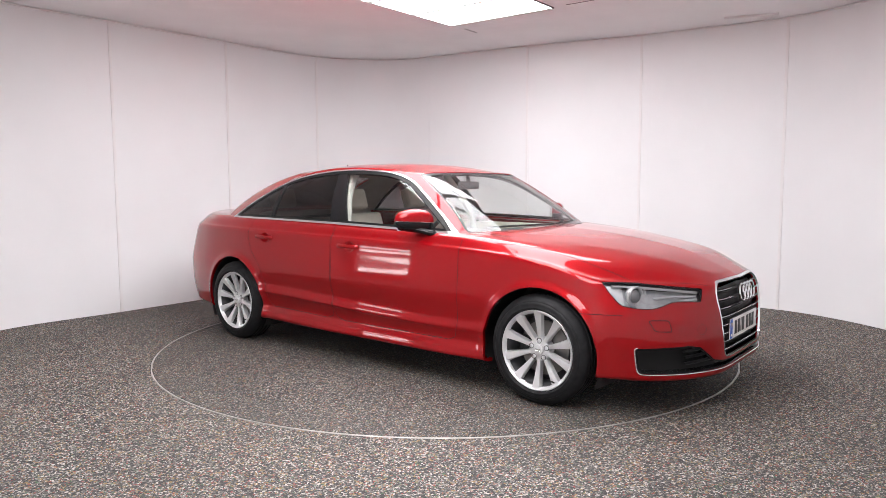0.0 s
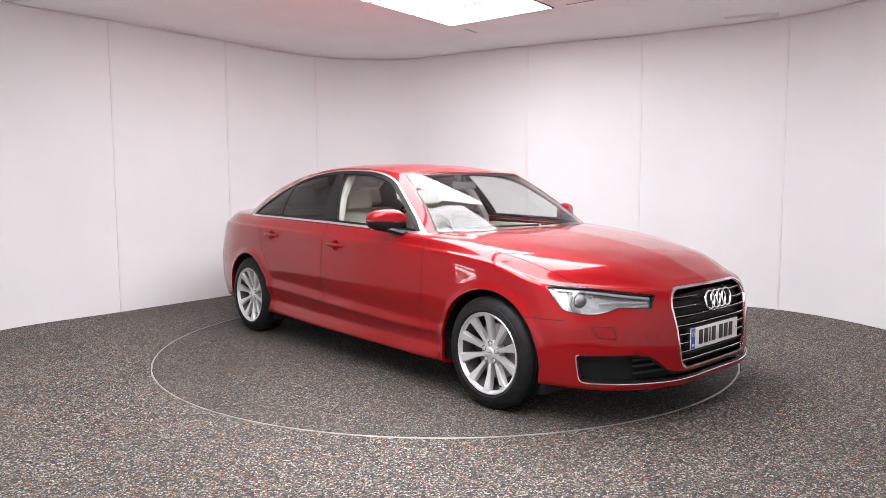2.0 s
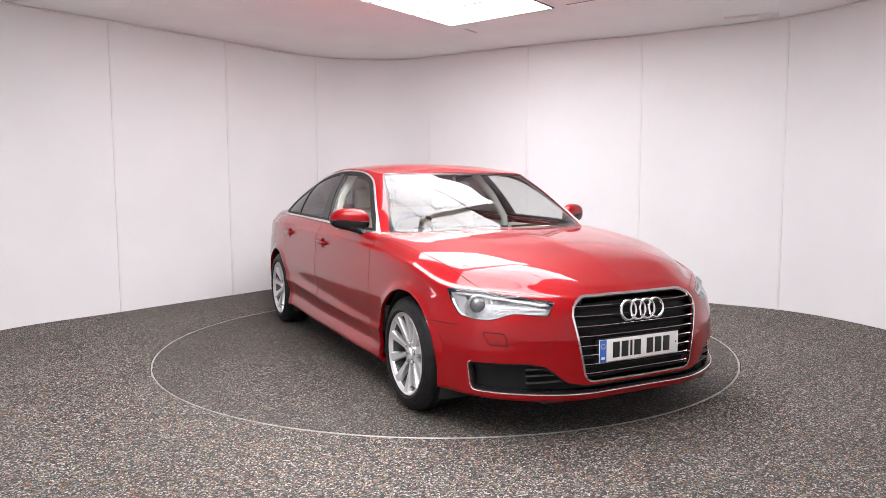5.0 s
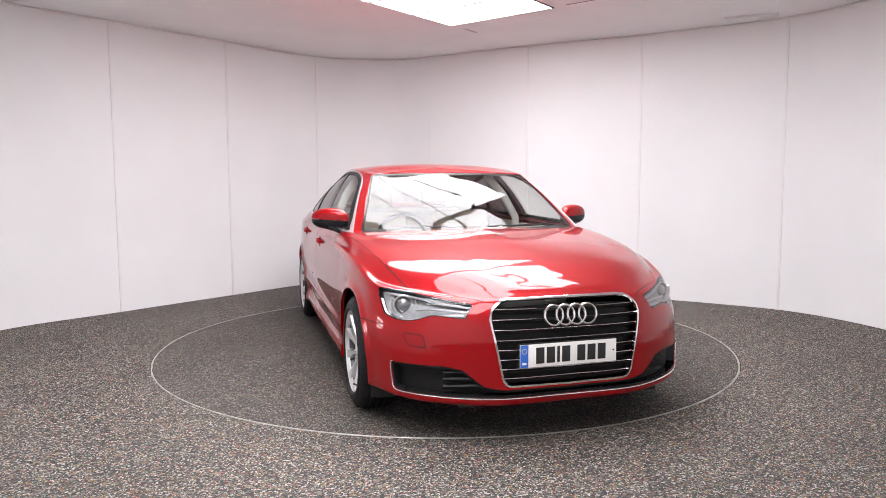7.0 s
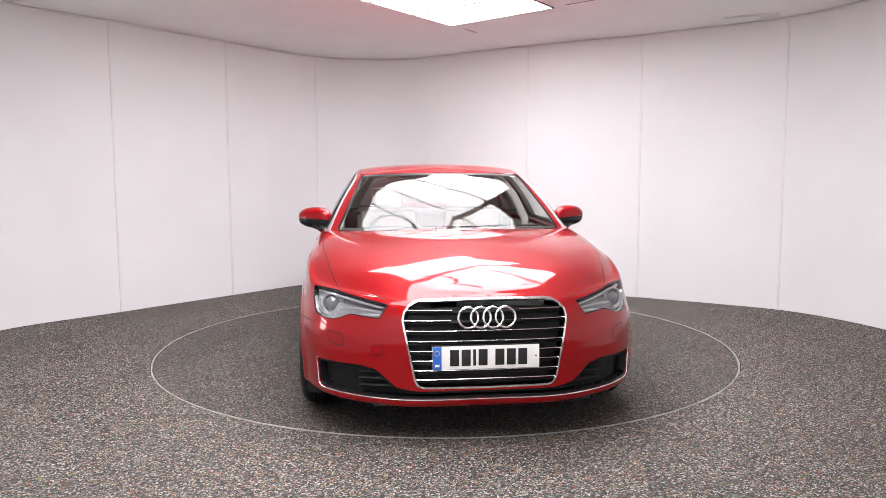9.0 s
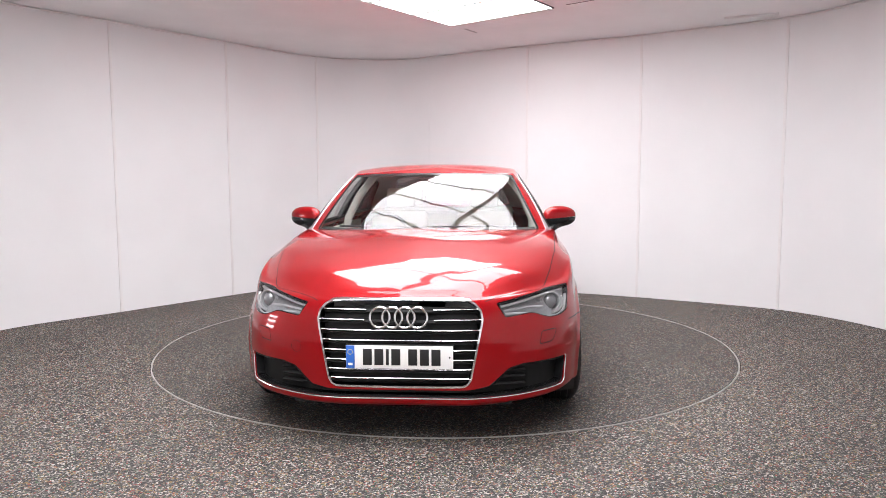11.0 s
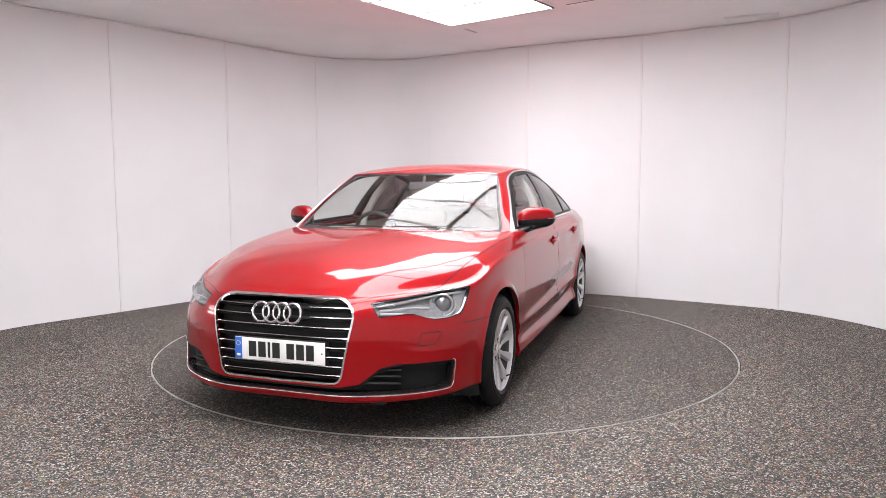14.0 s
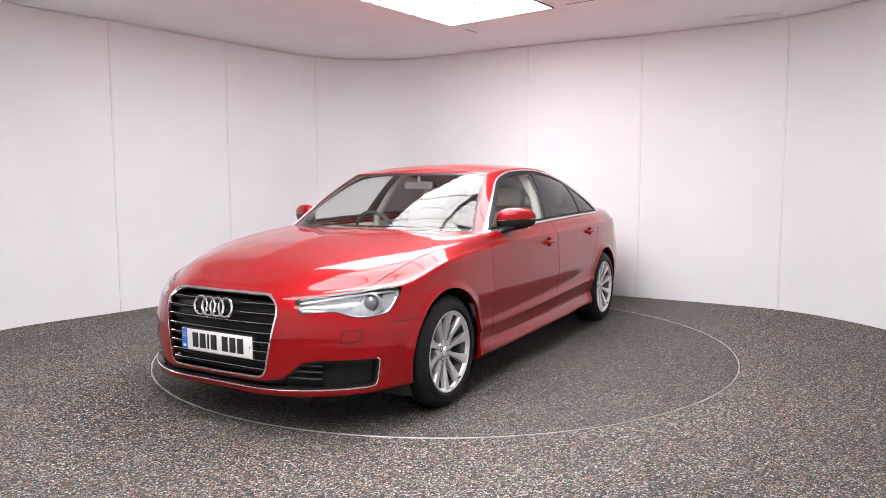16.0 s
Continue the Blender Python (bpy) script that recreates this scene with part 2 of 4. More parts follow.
        bm.faces.new((ring[i], ring[j], top[j], top[i]))
    tagged(part("ceiling", bm, CEILING_WHITE, smooth=0), "flat white studio ceiling", kind="structure")
    # floor round the turntable
    bm = bmesh.new()
    seg = 128
    prev = None
    for r in (TABLE_R + 0.004, 3.0, 4.2, 6.0, 8.2):
        ring = [bm.verts.new((r * math.cos(2 * math.pi * k / seg), r * math.sin(2 * math.pi * k / seg) - (0 if r < 2.5 else (r - 2.2) * 0.25), 0)) for k in range(seg)]
        if prev:
            for k in range(seg):
                bm.faces.new((prev[k], prev[(k + 1) % seg], ring[(k + 1) % seg], ring[k]))
        prev = ring
    tagged(part("floor", bm, FLOOR), "speckled grey granule floor", kind="structure")


def turntable():
    table = tagged(new("turntable"), "round floor turntable topped with speckled grey granules", "turntable")
    bm = bmesh.new()
    lathe_z(bm, [(0.0, 0.0), (0.8, 0.0), (1.6, 0.0), (TABLE_R - 0.013, 0.0), (TABLE_R - 0.013, -0.05), (0.0, -0.05)], 128)
    part("table_top", bm, TABLE_TOP, table)
    bm = bmesh.new()
    lathe_z(bm, [(TABLE_R - 0.010, -0.02), (TABLE_R - 0.010, 0.001), (TABLE_R - 0.008, 0.003), (TABLE_R - 0.002, 0.003), (TABLE_R, 0.001), (TABLE_R, -0.02)], 192)
    part("edge_ring", bm, METAL_RING, table, "thin pale metal edge ring")
    return table


def lathe_z(bm, profile, seg):
    lathe(bm, profile, seg)
    for v in bm.verts:
        v.co = Vector((v.co.x, -v.co.z, v.co.y))
    bmesh.ops.remove_doubles(bm, verts=bm.verts, dist=1e-5)
    return bm


# ---- ceiling panels: rows of lit tiles, set square to the long walls; the third row is added fill ----
LIGHT_CORNER = Vector((0.08, 1.655))
LIGHT_U = Vector((0.7925, -0.6099))
LIGHT_V = Vector((-0.6099, -0.7925))


def light_spot(u, v):
    q = LIGHT_CORNER + LIGHT_U * u + LIGHT_V * v
    return q.x, q.y


def ceiling_light(u0, u1, v0, v1):
    """One lit panel in its slim frame, flush under the ceiling."""
    x, y = light_spot((u0 + u1) / 2, (v0 + v1) / 2)
    turn = math.degrees(math.atan2(LIGHT_U.y, LIGHT_U.x))
    lamp = tagged(new("ceiling_light"), "glowing white rectangular panel light set in the ceiling", "ceiling light", "ceiling panel lights")
    lamp.matrix_basis = pose(x, y, CEILING, 0, 0, turn)
    a, b = (u1 - u0) / 2, (v1 - v0) / 2
    bm = bmesh.new()
    box(bm, (-a + 0.004, -b + 0.004, -0.012), (a - 0.004, b - 0.004, -0.004))
    part("diffuser", bm, PANEL_LIGHT, lamp, smooth=0)
    bm = bmesh.new()
    for lo, hi in (((-a, -b, -0.014), (a, -b + 0.017, -0.001)), ((-a, b - 0.017, -0.014), (a, b, -0.001)),
                   ((-a, -b + 0.017, -0.014), (-a + 0.006, b - 0.017, -0.001)), ((a - 0.006, -b + 0.017, -0.014), (a, b - 0.017, -0.001))):
        box(bm, lo, hi)
    part("frame", bm, BAR_GREY, lamp, smooth=0)
    return lamp


def lights():
    for k in range(4):
        ceiling_light(0.0, 1.17, 0.6 * k, 0.6 * k + 0.6)
    for k in range(7):
        ceiling_light(1.25, 2.42, 0.6 + 0.6 * k, 1.2 + 0.6 * k)
    # unseen extra row near the camera, added to light the bumper and near floor
    for k in range(5):
        ceiling_light(2.6, 3.77, 3.6 + 0.6 * k, 4.2 + 0.6 * k)
    wall_light()
    batten()


def batten():
    """Slim white cable duct under the ceiling near the wall."""
    bm = bmesh.new()
    box(bm, (-.24, -.012, -.022), (.24, .012, 0), .004, pose(2.95, 1.28, CEILING, 0, 0, -21))
    tagged(part("cable_duct", bm, STRIP_WHITE), "slim white cable duct under the ceiling", "cable duct")
    for x, y, turn, long in ((.28, 1.93, 54, .22), (1.35, .66, -38, .62)):
        bm = bmesh.new()
        box(bm, (-long / 2, -.004, -.005), (long / 2, .004, 0), .001, pose(x, y, CEILING, 0, 0, turn))
        tagged(part("ceiling_joint", bm, SEAM_GREY), "thin grey joint line in the ceiling", kind="structure")


def wall_light():
    """Wide lamp with three glowing tubes on the wall beside the turntable."""
    lamp = tagged(new("wall_light"), "wide wall light with three glowing white tubes", "wall light")
    lamp.matrix_basis = pose(-3.97, -1.48, 0.82, 0, 0, 94)
    bm = bmesh.new()
    box(bm, (-.34, -.02, -.30), (.34, .03, .30), .01)
    part("backplate", bm, SEAM_GREY, lamp)
    for z in (-.18, 0, .18):
        bm = bmesh.new()
        tube(bm, [(-.28, -.06, z), (.28, -.06, z)], .04, 12)
        part("tube", bm, WALL_TUBE, lamp)
    for x in (-.31, .31):
        bm = bmesh.new()
        box(bm, (x - .025, -.10, -.32), (x + .025, -.02, .32), .006)
        part("end_cap", bm, STRIP_WHITE, lamp)


room()
TABLE = turntable()
lights()

# ---- the car: x forwards from the front axle, y to its left, z up ----
CAR = tagged(new("car"), "glossy red four-door saloon car parked on the turntable", "car")
WHEELBASE = 2.912

# Feature lines of the lower body, each from the middle of the nose round one side to the middle of the tail.
LINES = [
    # lower lip
    [(0.825, 0, .195), (0.80, .40, .195), (0.63, .70, .203), (0.40, .84, .213), (0, .86, .215), (-.6, .855, .195), (-1.2, .855, .195), (-1.75, .855, .195),
     (-2.3, .855, .20), (-2.9, .85, .21), (-3.4, .82, .23), (-3.74, .69, .24), (-3.92, .40, .25), (-3.97, 0, .25)],
    # edge of the lip and sill
    [(0.875, 0, .225), (0.855, .40, .225), (0.665, .735, .228), (0.41, .885, .234), (0, .925, .23), (-.6, .935, .215), (-1.2, .935, .217), (-1.75, .935, .22),
     (-2.3, .93, .23), (-2.9, .925, .245), (-3.4, .865, .26), (-3.77, .72, .265), (-3.95, .41, .27), (-4.0, 0, .27)],
    # top of the sill
    [(0.882, 0, .26), (0.86, .40, .26), (0.665, .74, .264), (0.41, .893, .270), (0, .935, .27), (-.6, .932, .255), (-1.2, .932, .258), (-1.75, .93, .262),
     (-2.3, .928, .275), (-2.9, .93, .29), (-3.4, .875, .30), (-3.785, .73, .31), (-3.965, .42, .315), (-4.015, 0, .315)],
    # waist above the sill
    [(0.884, 0, .32), (0.86, .40, .32), (0.66, .743, .325), (0.405, .898, .325), (0, .94, .325), (-.6, .914, .313), (-1.2, .912, .313), (-1.75, .912, .318),
     (-2.3, .905, .33), (-2.9, .935, .345), (-3.4, .885, .355), (-3.79, .74, .36), (-3.975, .425, .365), (-4.025, 0, .365)],
    # under the lower door crease
    [(0.884, 0, .40), (0.86, .40, .40), (0.651, .749, .402), (0.40, .904, .403), (0, .945, .392), (-.6, .922, .366), (-1.2, .927, .378), (-1.75, .929, .398),
     (-2.3, .930, .420), (-2.9, .941, .435), (-3.4, .894, .445), (-3.80, .75, .45), (-3.985, .43, .45), (-4.035, 0, .45)],
    # lower door crease
    [(0.884, 0, .43), (0.86, .40, .43), (0.65, .75, .43), (0.40, .905, .43), (0, .946, .42), (-.6, .930, .385), (-1.2, .937, .397), (-1.75, .939, .418),
     (-2.3, .940, .440), (-2.9, .943, .455), (-3.4, .896, .465), (-3.80, .75, .47), (-3.985, .43, .47), (-4.035, 0, .47)],
    # hollow above the crease
    [(0.884, 0, .48), (0.858, .40, .485), (0.646, .749, .487), (0.396, .903, .49), (0, .946, .485), (-.6, .924, .448), (-1.2, .925, .46), (-1.75, .926, .482),
     (-2.3, .930, .502), (-2.9, .945, .515), (-3.4, .898, .525), (-3.80, .752, .53), (-3.985, .43, .53), (-4.035, 0, .53)],
    # flank
    [(0.884, 0, .54), (0.855, .40, .545), (0.64, .745, .555), (0.39, .898, .56), (0, .946, .585), (-.6, .939, .58), (-1.2, .942, .59), (-1.75, .944, .60),
     (-2.3, .945, .61), (-2.9, .947, .60), (-3.4, .90, .61), (-3.80, .755, .62), (-3.985, .43, .62), (-4.035, 0, .62)],
    # upper flank
    [(0.872, 0, .66), (0.835, .40, .658), (0.615, .72, .665), (0.37, .875, .675), (0, .932, .715), (-.6, .932, .745), (-1.2, .934, .755), (-1.75, .936, .765),
     (-2.3, .936, .775), (-2.9, .938, .775), (-3.4, .885, .785), (-3.76, .745, .79), (-3.93, .425, .79), (-3.975, 0, .79)],
    # shoulder, just below its crease
    [(0.846, 0, .728), (0.80, .405, .715), (0.575, .685, .735), (0.345, .855, .757), (0, .910, .838), (-.6, .918, .885), (-1.2, .920, .898), (-1.75, .922, .907),
     (-2.3, .921, .917), (-2.9, .922, .927), (-3.4, .865, .935), (-3.71, .73, .935), (-3.885, .42, .94), (-3.93, 0, .945)],
    # shoulder, just above its crease
    [(0.824, 0, .741), (0.775, .385, .735), (0.55, .649, .754), (0.32, .820, .774), (0, .885, .855), (-.6, .903, .903), (-1.2, .906, .915), (-1.75, .907, .925),
     (-2.3, .906, .935), (-2.9, .905, .947), (-3.4, .845, .955), (-3.69, .71, .965), (-3.89, .41, .975), (-3.935, 0, .985)],
    # fender top and belt
    [(0.802, 0, .752), (0.75, .345, .757), (0.525, .593, .804), (0.295, .742, .838), (0, .808, .900), (-.6, .868, .958), (-1.2, .868, .975), (-1.75, .865, .987),
     (-2.3, .86, 1.0), (-2.9, .845, 1.012), (-3.35, .79, 1.022), (-3.62, .66, 1.03), (-3.85, .38, 1.04), (-3.90, 0, 1.045)],
    # bonnet crease
    [(0.789, 0, .759), (0.735, .275, .775), (0.535, .455, .842), (0.30, .565, .884), (0, .62, .927), (-.56, .66, .978), (-1.2, .65, .99), (-1.75, .65, .995),
     (-2.3, .65, 1.01), (-2.9, .65, 1.03), (-3.33, .61, 1.042), (-3.59, .50, 1.045), (-3.80, .29, 1.05), (-3.86, 0, 1.05)],
    # middle of bonnet and boot
    [(0.780, 0, .764), (0.712, .15, .790), (0.54, .27, .853), (0.29, .36, .904), (0, .40, .943), (-.49, .42, .987), (-1.2, .43, 1.0), (-1.75, .43, 1.0),
     (-2.3, .43, 1.02), (-2.9, .43, 1.04), (-3.3, .40, 1.055), (-3.55, .33, 1.055), (-3.75, .18, 1.055), (-3.82, 0, 1.052)],
    # spine
    [(0.772, 0, .768), (0.68, 0, .808), (0.52, 0, .870), (0.28, 0, .922), (0, 0, .962), (-.45, 0, .993), (-1.2, 0, 1.0), (-1.75, 0, 1.0),
     (-2.3, 0, 1.02), (-2.9, 0, 1.05), (-3.3, 0, 1.062), (-3.5, 0, 1.062), (-3.68, 0, 1.06), (-3.77, 0, 1.056)],
]

# Cabin: the belt, the roof rail and the spine of the roof, from the middle of the windscreen to the middle of the rear screen.
BELT = [(-.40, 0, .985), (-.425, .30, .983), (-.50, .57, .978), (-.575, .715, .970), (-.60, .757, .967), (-.67, .848, .958), (-.76, .857, .960), (-1.05, .868, .968), (-1.5, .868, .98), (-1.8, .865, .987),
        (-2.15, .861, .995), (-2.5, .855, 1.003), (-2.85, .845, 1.01), (-3.08, .815, 1.018), (-3.28, .69, 1.040), (-3.38, .38, 1.063), (-3.41, 0, 1.07)]
RAIL = [(-1.20, 0, 1.378), (-1.195, .25, 1.375), (-1.185, .45, 1.371), (-1.175, .555, 1.366), (-1.180, .582, 1.364), (-1.39, .612, 1.387), (-1.44, .6155, 1.392), (-1.60, .620, 1.404), (-1.77, .618, 1.409), (-1.92, .615, 1.409),
        (-2.08, .611, 1.403), (-2.24, .605, 1.389), (-2.40, .596, 1.365), (-2.52, .572, 1.345), (-2.60, .49, 1.372), (-2.66, .27, 1.402), (-2.67, 0, 1.408)]
ROOF = [(-1.32, 0, 1.408), (-1.33, 0, 1.410), (-1.36, 0, 1.415), (-1.40, 0, 1.422), (-1.43, 0, 1.426), (-1.51, 0, 1.436), (-1.55, 0, 1.440), (-1.64, 0, 1.447), (-1.76, 0, 1.454), (-1.88, 0, 1.457),
        (-2.0, 0, 1.455), (-2.12, 0, 1.451), (-2.24, 0, 1.447), (-2.34, 0, 1.442), (-2.42, 0, 1.436), (-2.48, 0, 1.431), (-2.52, 0, 1.427)]


def loft(lines, along, across, stretch=None):
    """A smooth surface through feature lines: positions, normals and triangles of one side."""
    fine = np.array([spline(l, along) for l in lines])
    k = len(lines)
    grid = np.stack([spline(fine[:, i], across) for i in range(along)], 1)
    if stretch:
        grid = stretch(grid)
    grid[:, 0, 1] = 0
    grid[:, -1, 1] = 0
    full = np.concatenate([grid[:, 1:4][:, ::-1] * [1, -1, 1], grid, grid[:, -4:-1][:, ::-1] * [1, -1, 1]], 1)
    ds = np.gradient(full, axis=1)[:, 3:-3]
    dv = np.gradient(grid, axis=0)
    nn = np.cross(ds, dv)
    if nn[across // 3, along // 2][1] < 0:
        nn = -nn
    nn /= np.maximum(np.linalg.norm(nn, axis=2, keepdims=True), 1e-9)
    V, N = grid.reshape(-1, 3), nn.reshape(-1, 3)
    i, j = np.meshgrid(np.arange(across - 1), np.arange(along - 1), indexing="ij")
    a = (i * along + j).ravel()
    T = np.concatenate([np.stack([a, a + 1, a + along + 1], 1), np.stack([a, a + along + 1, a + along], 1)])
    return V, N, T


def prune(m):
    V, N, T = m
    used = np.zeros(len(V), bool)
    used[T.ravel()] = True
    index = np.cumsum(used) - 1
    return V[used], N[used], index[T] if len(T) else T


def cut(m, f):
    """Splits a surface where f is nought: the side where f is below, and the rest."""
    V, N, T = m
    if not len(T):
        return m, m
    d = f(V)
    d = np.where(np.abs(d) < 1e-7, 1e-7, d)
    s = d[T] < 0
    n = s.sum(1)
    inner, outer = [T[n == 3]], [T[n == 0]]
    V, N = list(V), list(N)
    made = {}

    def mid(a, b):
        key = (a, b) if a < b else (b, a)
        if key not in made:
            t = d[key[0]] / (d[key[0]] - d[key[1]])
            V.append(V[key[0]] * (1 - t) + V[key[1]] * t)
            q = N[key[0]] * (1 - t) + N[key[1]] * t
            N.append(q / max(np.linalg.norm(q), 1e-9))
            made[key] = len(V) - 1
        return made[key]

    ins, outs = [], []
    for tri, flags, c in zip(T[(n == 1) | (n == 2)], s[(n == 1) | (n == 2)], n[(n == 1) | (n == 2)]):
        lone = int(np.argmax(flags)) if c == 1 else int(np.argmin(flags))
        a, b, e = int(tri[lone]), int(tri[(lone + 1) % 3]), int(tri[(lone + 2) % 3])
        p, q = mid(a, b), mid(a, e)
        one, two = [(a, p, q)], [(p, b, e), (p, e, q)]
        if c == 2:
            one, two = two, one
        ins += one
        outs += two
    if ins:
        inner.append(np.array(ins))
        outer.append(np.array(outs))
    V, N = np.array(V), np.array(N)
    return prune((V, N, np.concatenate(inner))), prune((V, N, np.concatenate(outer)))


def poly(points, rounding=0.0):
    """Signed distance to a closed outline in the plane, below nought inside."""
    P = np.array(points, float)
    Q = np.roll(P, -1, 0)

    def f(x):
        best = np.full(len(x), 1e9)
        inside = np.zeros(len(x), bool)
        for a, b in zip(P, Q):
            e, w = b - a, x - a
            t = np.clip((w @ e) / (e @ e), 0, 1)
            best = np.minimum(best, ((w - t[:, None] * e) ** 2).sum(1))
            c = (a[1] > x[:, 1]) != (b[1] > x[:, 1])
            if abs(e[1]) > 1e-12:
                inside ^= c & (x[:, 0] < a[0] + e[0] * (x[:, 1] - a[1]) / e[1])
        d = np.sqrt(best)
        return np.where(inside, -d, d) - rounding
    return f


def on(f, axes, keep=None):
    """Uses a plane function on two axes of space, where keep holds."""
    def g(V):
        d = f(V[:, axes])
        return d if keep is None else np.where(keep(V), d, np.maximum(d, 0.05))
    return g


def mirrored(m):
    V, N, T = m
    return V * [1, -1, 1], N * [1, -1, 1], T[:, ::-1]


def both(m):
    a, b = m, mirrored(m)
    return np.concatenate([a[0], b[0]]), np.concatenate([a[1], b[1]]), np.concatenate([a[2], b[2] + len(a[0])])


def moved(m, d):
    return m[0] + m[1] * d, m[1], m[2]


def borders(m):
    """Ordered border lines of a surface, as lists of indices."""
    V, N, T = m
    count = {}
    for t in T:
        for a, b in ((t[0], t[1]), (t[1], t[2]), (t[2], t[0])):
            count[(a, b)] = count.get((a, b), 0) + 1
    follow = {a: b for (a, b) in count if (b, a) not in count}
    loops = []
    while follow:
        a, b = next(iter(follow.items()))
        line = [a]
        while b in follow:
            line.append(b)
            del follow[line[-2]]
            b = follow[b]
            if b == line[0]:
                break
        follow.pop(line[-1], None)
        loops.append(line)
    return loops


def weld(m):
    V, N, T = m
    key = np.round(V, 5)
    _, first, index = np.unique(key, axis=0, return_index=True, return_inverse=True)
    T = index.ravel()[T]
    T = T[(T[:, 0] != T[:, 1]) & (T[:, 1] != T[:, 2]) & (T[:, 0] != T[:, 2])]
    N2 = np.zeros((len(first), 3))
    np.add.at(N2, index.ravel(), N)
    N2 /= np.maximum(np.linalg.norm(N2, axis=1, keepdims=True), 1e-9)
    return V[first], N2, T


def sheet(name, m, material, parent=None, label="", rim=0.012, seam=False):
    """A surface as one mesh, its open edges turned inwards by rim."""
    m = weld(m)
    V, N, T = m
    sharp = N
    if rim:
        A, M, F = [V], [N], [T]
        base = len(V)
        for line in borders(m):
            if seam is False and len(line) < 3:
                continue
            idx = np.array(line)
            a, b = V[idx], V[idx] - N[idx] * rim
            tangent = np.roll(a, -1, 0) - np.roll(a, 1, 0)
            out = np.cross(tangent, N[idx])
            out /= np.maximum(np.linalg.norm(out, axis=1, keepdims=True), 1e-9)
            k = len(idx)
            A += [a, b]
            M += [out, out]
            r = np.arange(k)
            s = (r + 1) % k
            long = np.linalg.norm(a[s] - a[r], axis=1) < 0.15
            flat = ~((np.abs(a[s][:, 1]) < 2e-4) & (np.abs(a[r][:, 1]) < 2e-4))
            r, s = r[long & flat], s[long & flat]
            F += [np.stack([base + s, base + r, base + k + r], 1), np.stack([base + s, base + k + r, base + k + s], 1)]
            base += 2 * k
        V, sharp, T = np.concatenate(A), np.concatenate(M), np.concatenate(F)
    me = bpy.data.meshes.new(name)
    me.from_pydata(V.tolist(), [], T.tolist())
    me.materials.append(material)
    me.shade_smooth()
    me.normals_split_custom_set_from_vertices([Vector(q) for q in sharp])
    ob = new(name, me)
    if parent:
        ob.parent = parent
    if label:
        ob["label"] = label
    return ob


def flare(grid):
    """Raises a soft lip round the wheel arches."""
    for x in (0.0, -WHEELBASE):
        d = np.hypot(grid[..., 0] - x, grid[..., 2] - .325) - .374
        grid[..., 1] += np.where(grid[..., 1] > .6, .013 * np.exp(-(d / .030) ** 2), 0)
    return grid


BODY = loft(LINES, 420, 170, flare)
CABIN_ROWS = []
for v in (0.0, 0.2, 0.4, 0.6, 0.8, 0.94, 1.0):
    row = []
    for b, r in zip(BELT, RAIL):
        b, r = Vector(b), Vector(r)
        side = Vector((0.25 if b.y < 0.6 else 0.0, 1.0 if b.y > 0.3 else 0.0, 0.55)).normalized()
        if b.x < -3.2:
            side = Vector((-0.3, 0, 1)).normalized()
        elif b.y < 0.6:
            side = Vector((0.4, 0, 0.9)).normalized()
        row.append(tuple(b.lerp(r, v) + side * (0.044 if b.x < -3.2 else 0.026) * 4 * v * (1 - v)))
    CABIN_ROWS.append(row)


def side_crown(r):
    """How far a rail point belongs to the rounded roof sides: nought at the two screens."""
    return max(0.0, min(1.0, (-1.15 - r[0]) / 0.3)) * max(0.0, min(1.0, (r[0] + 2.66) / 0.2)) * (r[1] / 0.6) ** 2


for mix, dy, dz in ((.08, .010, .004), (.38, .026, .011), (.70, .0, .009)):
    CABIN_ROWS.append([tuple(Vector(r).lerp(Vector(q), mix) + Vector((0, dy, dz)) * side_crown(r)) for r, q in zip(RAIL, ROOF)])
CABIN_ROWS.append(ROOF)
CABIN = loft(CABIN_ROWS, 280, 120)


def front_point(y, z):
    """Point and normal of the nose surface at y, z."""
    V, N, _ = BODY
    k = V[:, 0] > 0.3
    d = (V[k, 1] - abs(y)) ** 2 + (V[k, 2] - z) ** 2
    i = np.argsort(d)[:6]
    w = 1 / (d[i] + 1e-6)
    w /= w.sum()
    q, n = (V[k][i] * w[:, None]).sum(0), (N[k][i] * w[:, None]).sum(0)
    s = -1 if y < 0 else 1
    return Vector((q[0], y, z)), Vector((n[0], n[1] * s, n[2])).normalized()


# plane across the lamps: h runs from the outer lamp corner towards the grille
HX, HY = 0.702, -0.712


def lamp_plane(V):
    return np.stack([(V[:, 0] - 0.359) * HX + (V[:, 1] - 0.852) * HY, V[:, 2]], 1)


def lamp_region(f, limit=0.25):
    def g(V):
        d = f(lamp_plane(V))
        return np.where(V[:, 0] > limit, d, np.maximum(d, 0.05))
    return g


def lamp_point(h, z):
    """Point of the nose corner at h, z of the lamp plane."""
    V = BODY[0]
    L = lamp_plane(V)
    d = (L[:, 0] - h) ** 2 + (L[:, 1] - z) ** 2 + np.where(V[:, 0] > .2, 0, 9)
    i = np.argsort(d)[:6]
    w = 1 / (d[i] + 1e-6)
    q = (V[i] * w[:, None]).sum(0) / w.sum()
    return Vector(q)


def smooth_run(pts, times=6):
    a = np.array(pts, float)
    for _ in range(times):
        a[1:-1] = (a[:-2] + 2 * a[1:-1] + a[2:]) / 4
    return [tuple(q) for q in a]


def side_region(f, normal_y=0.0):
    return lambda V: np.where(V[:, 1] > 0.35, f(V[:, [0, 2]]), np.maximum(f(V[:, [0, 2]]), 0.05))


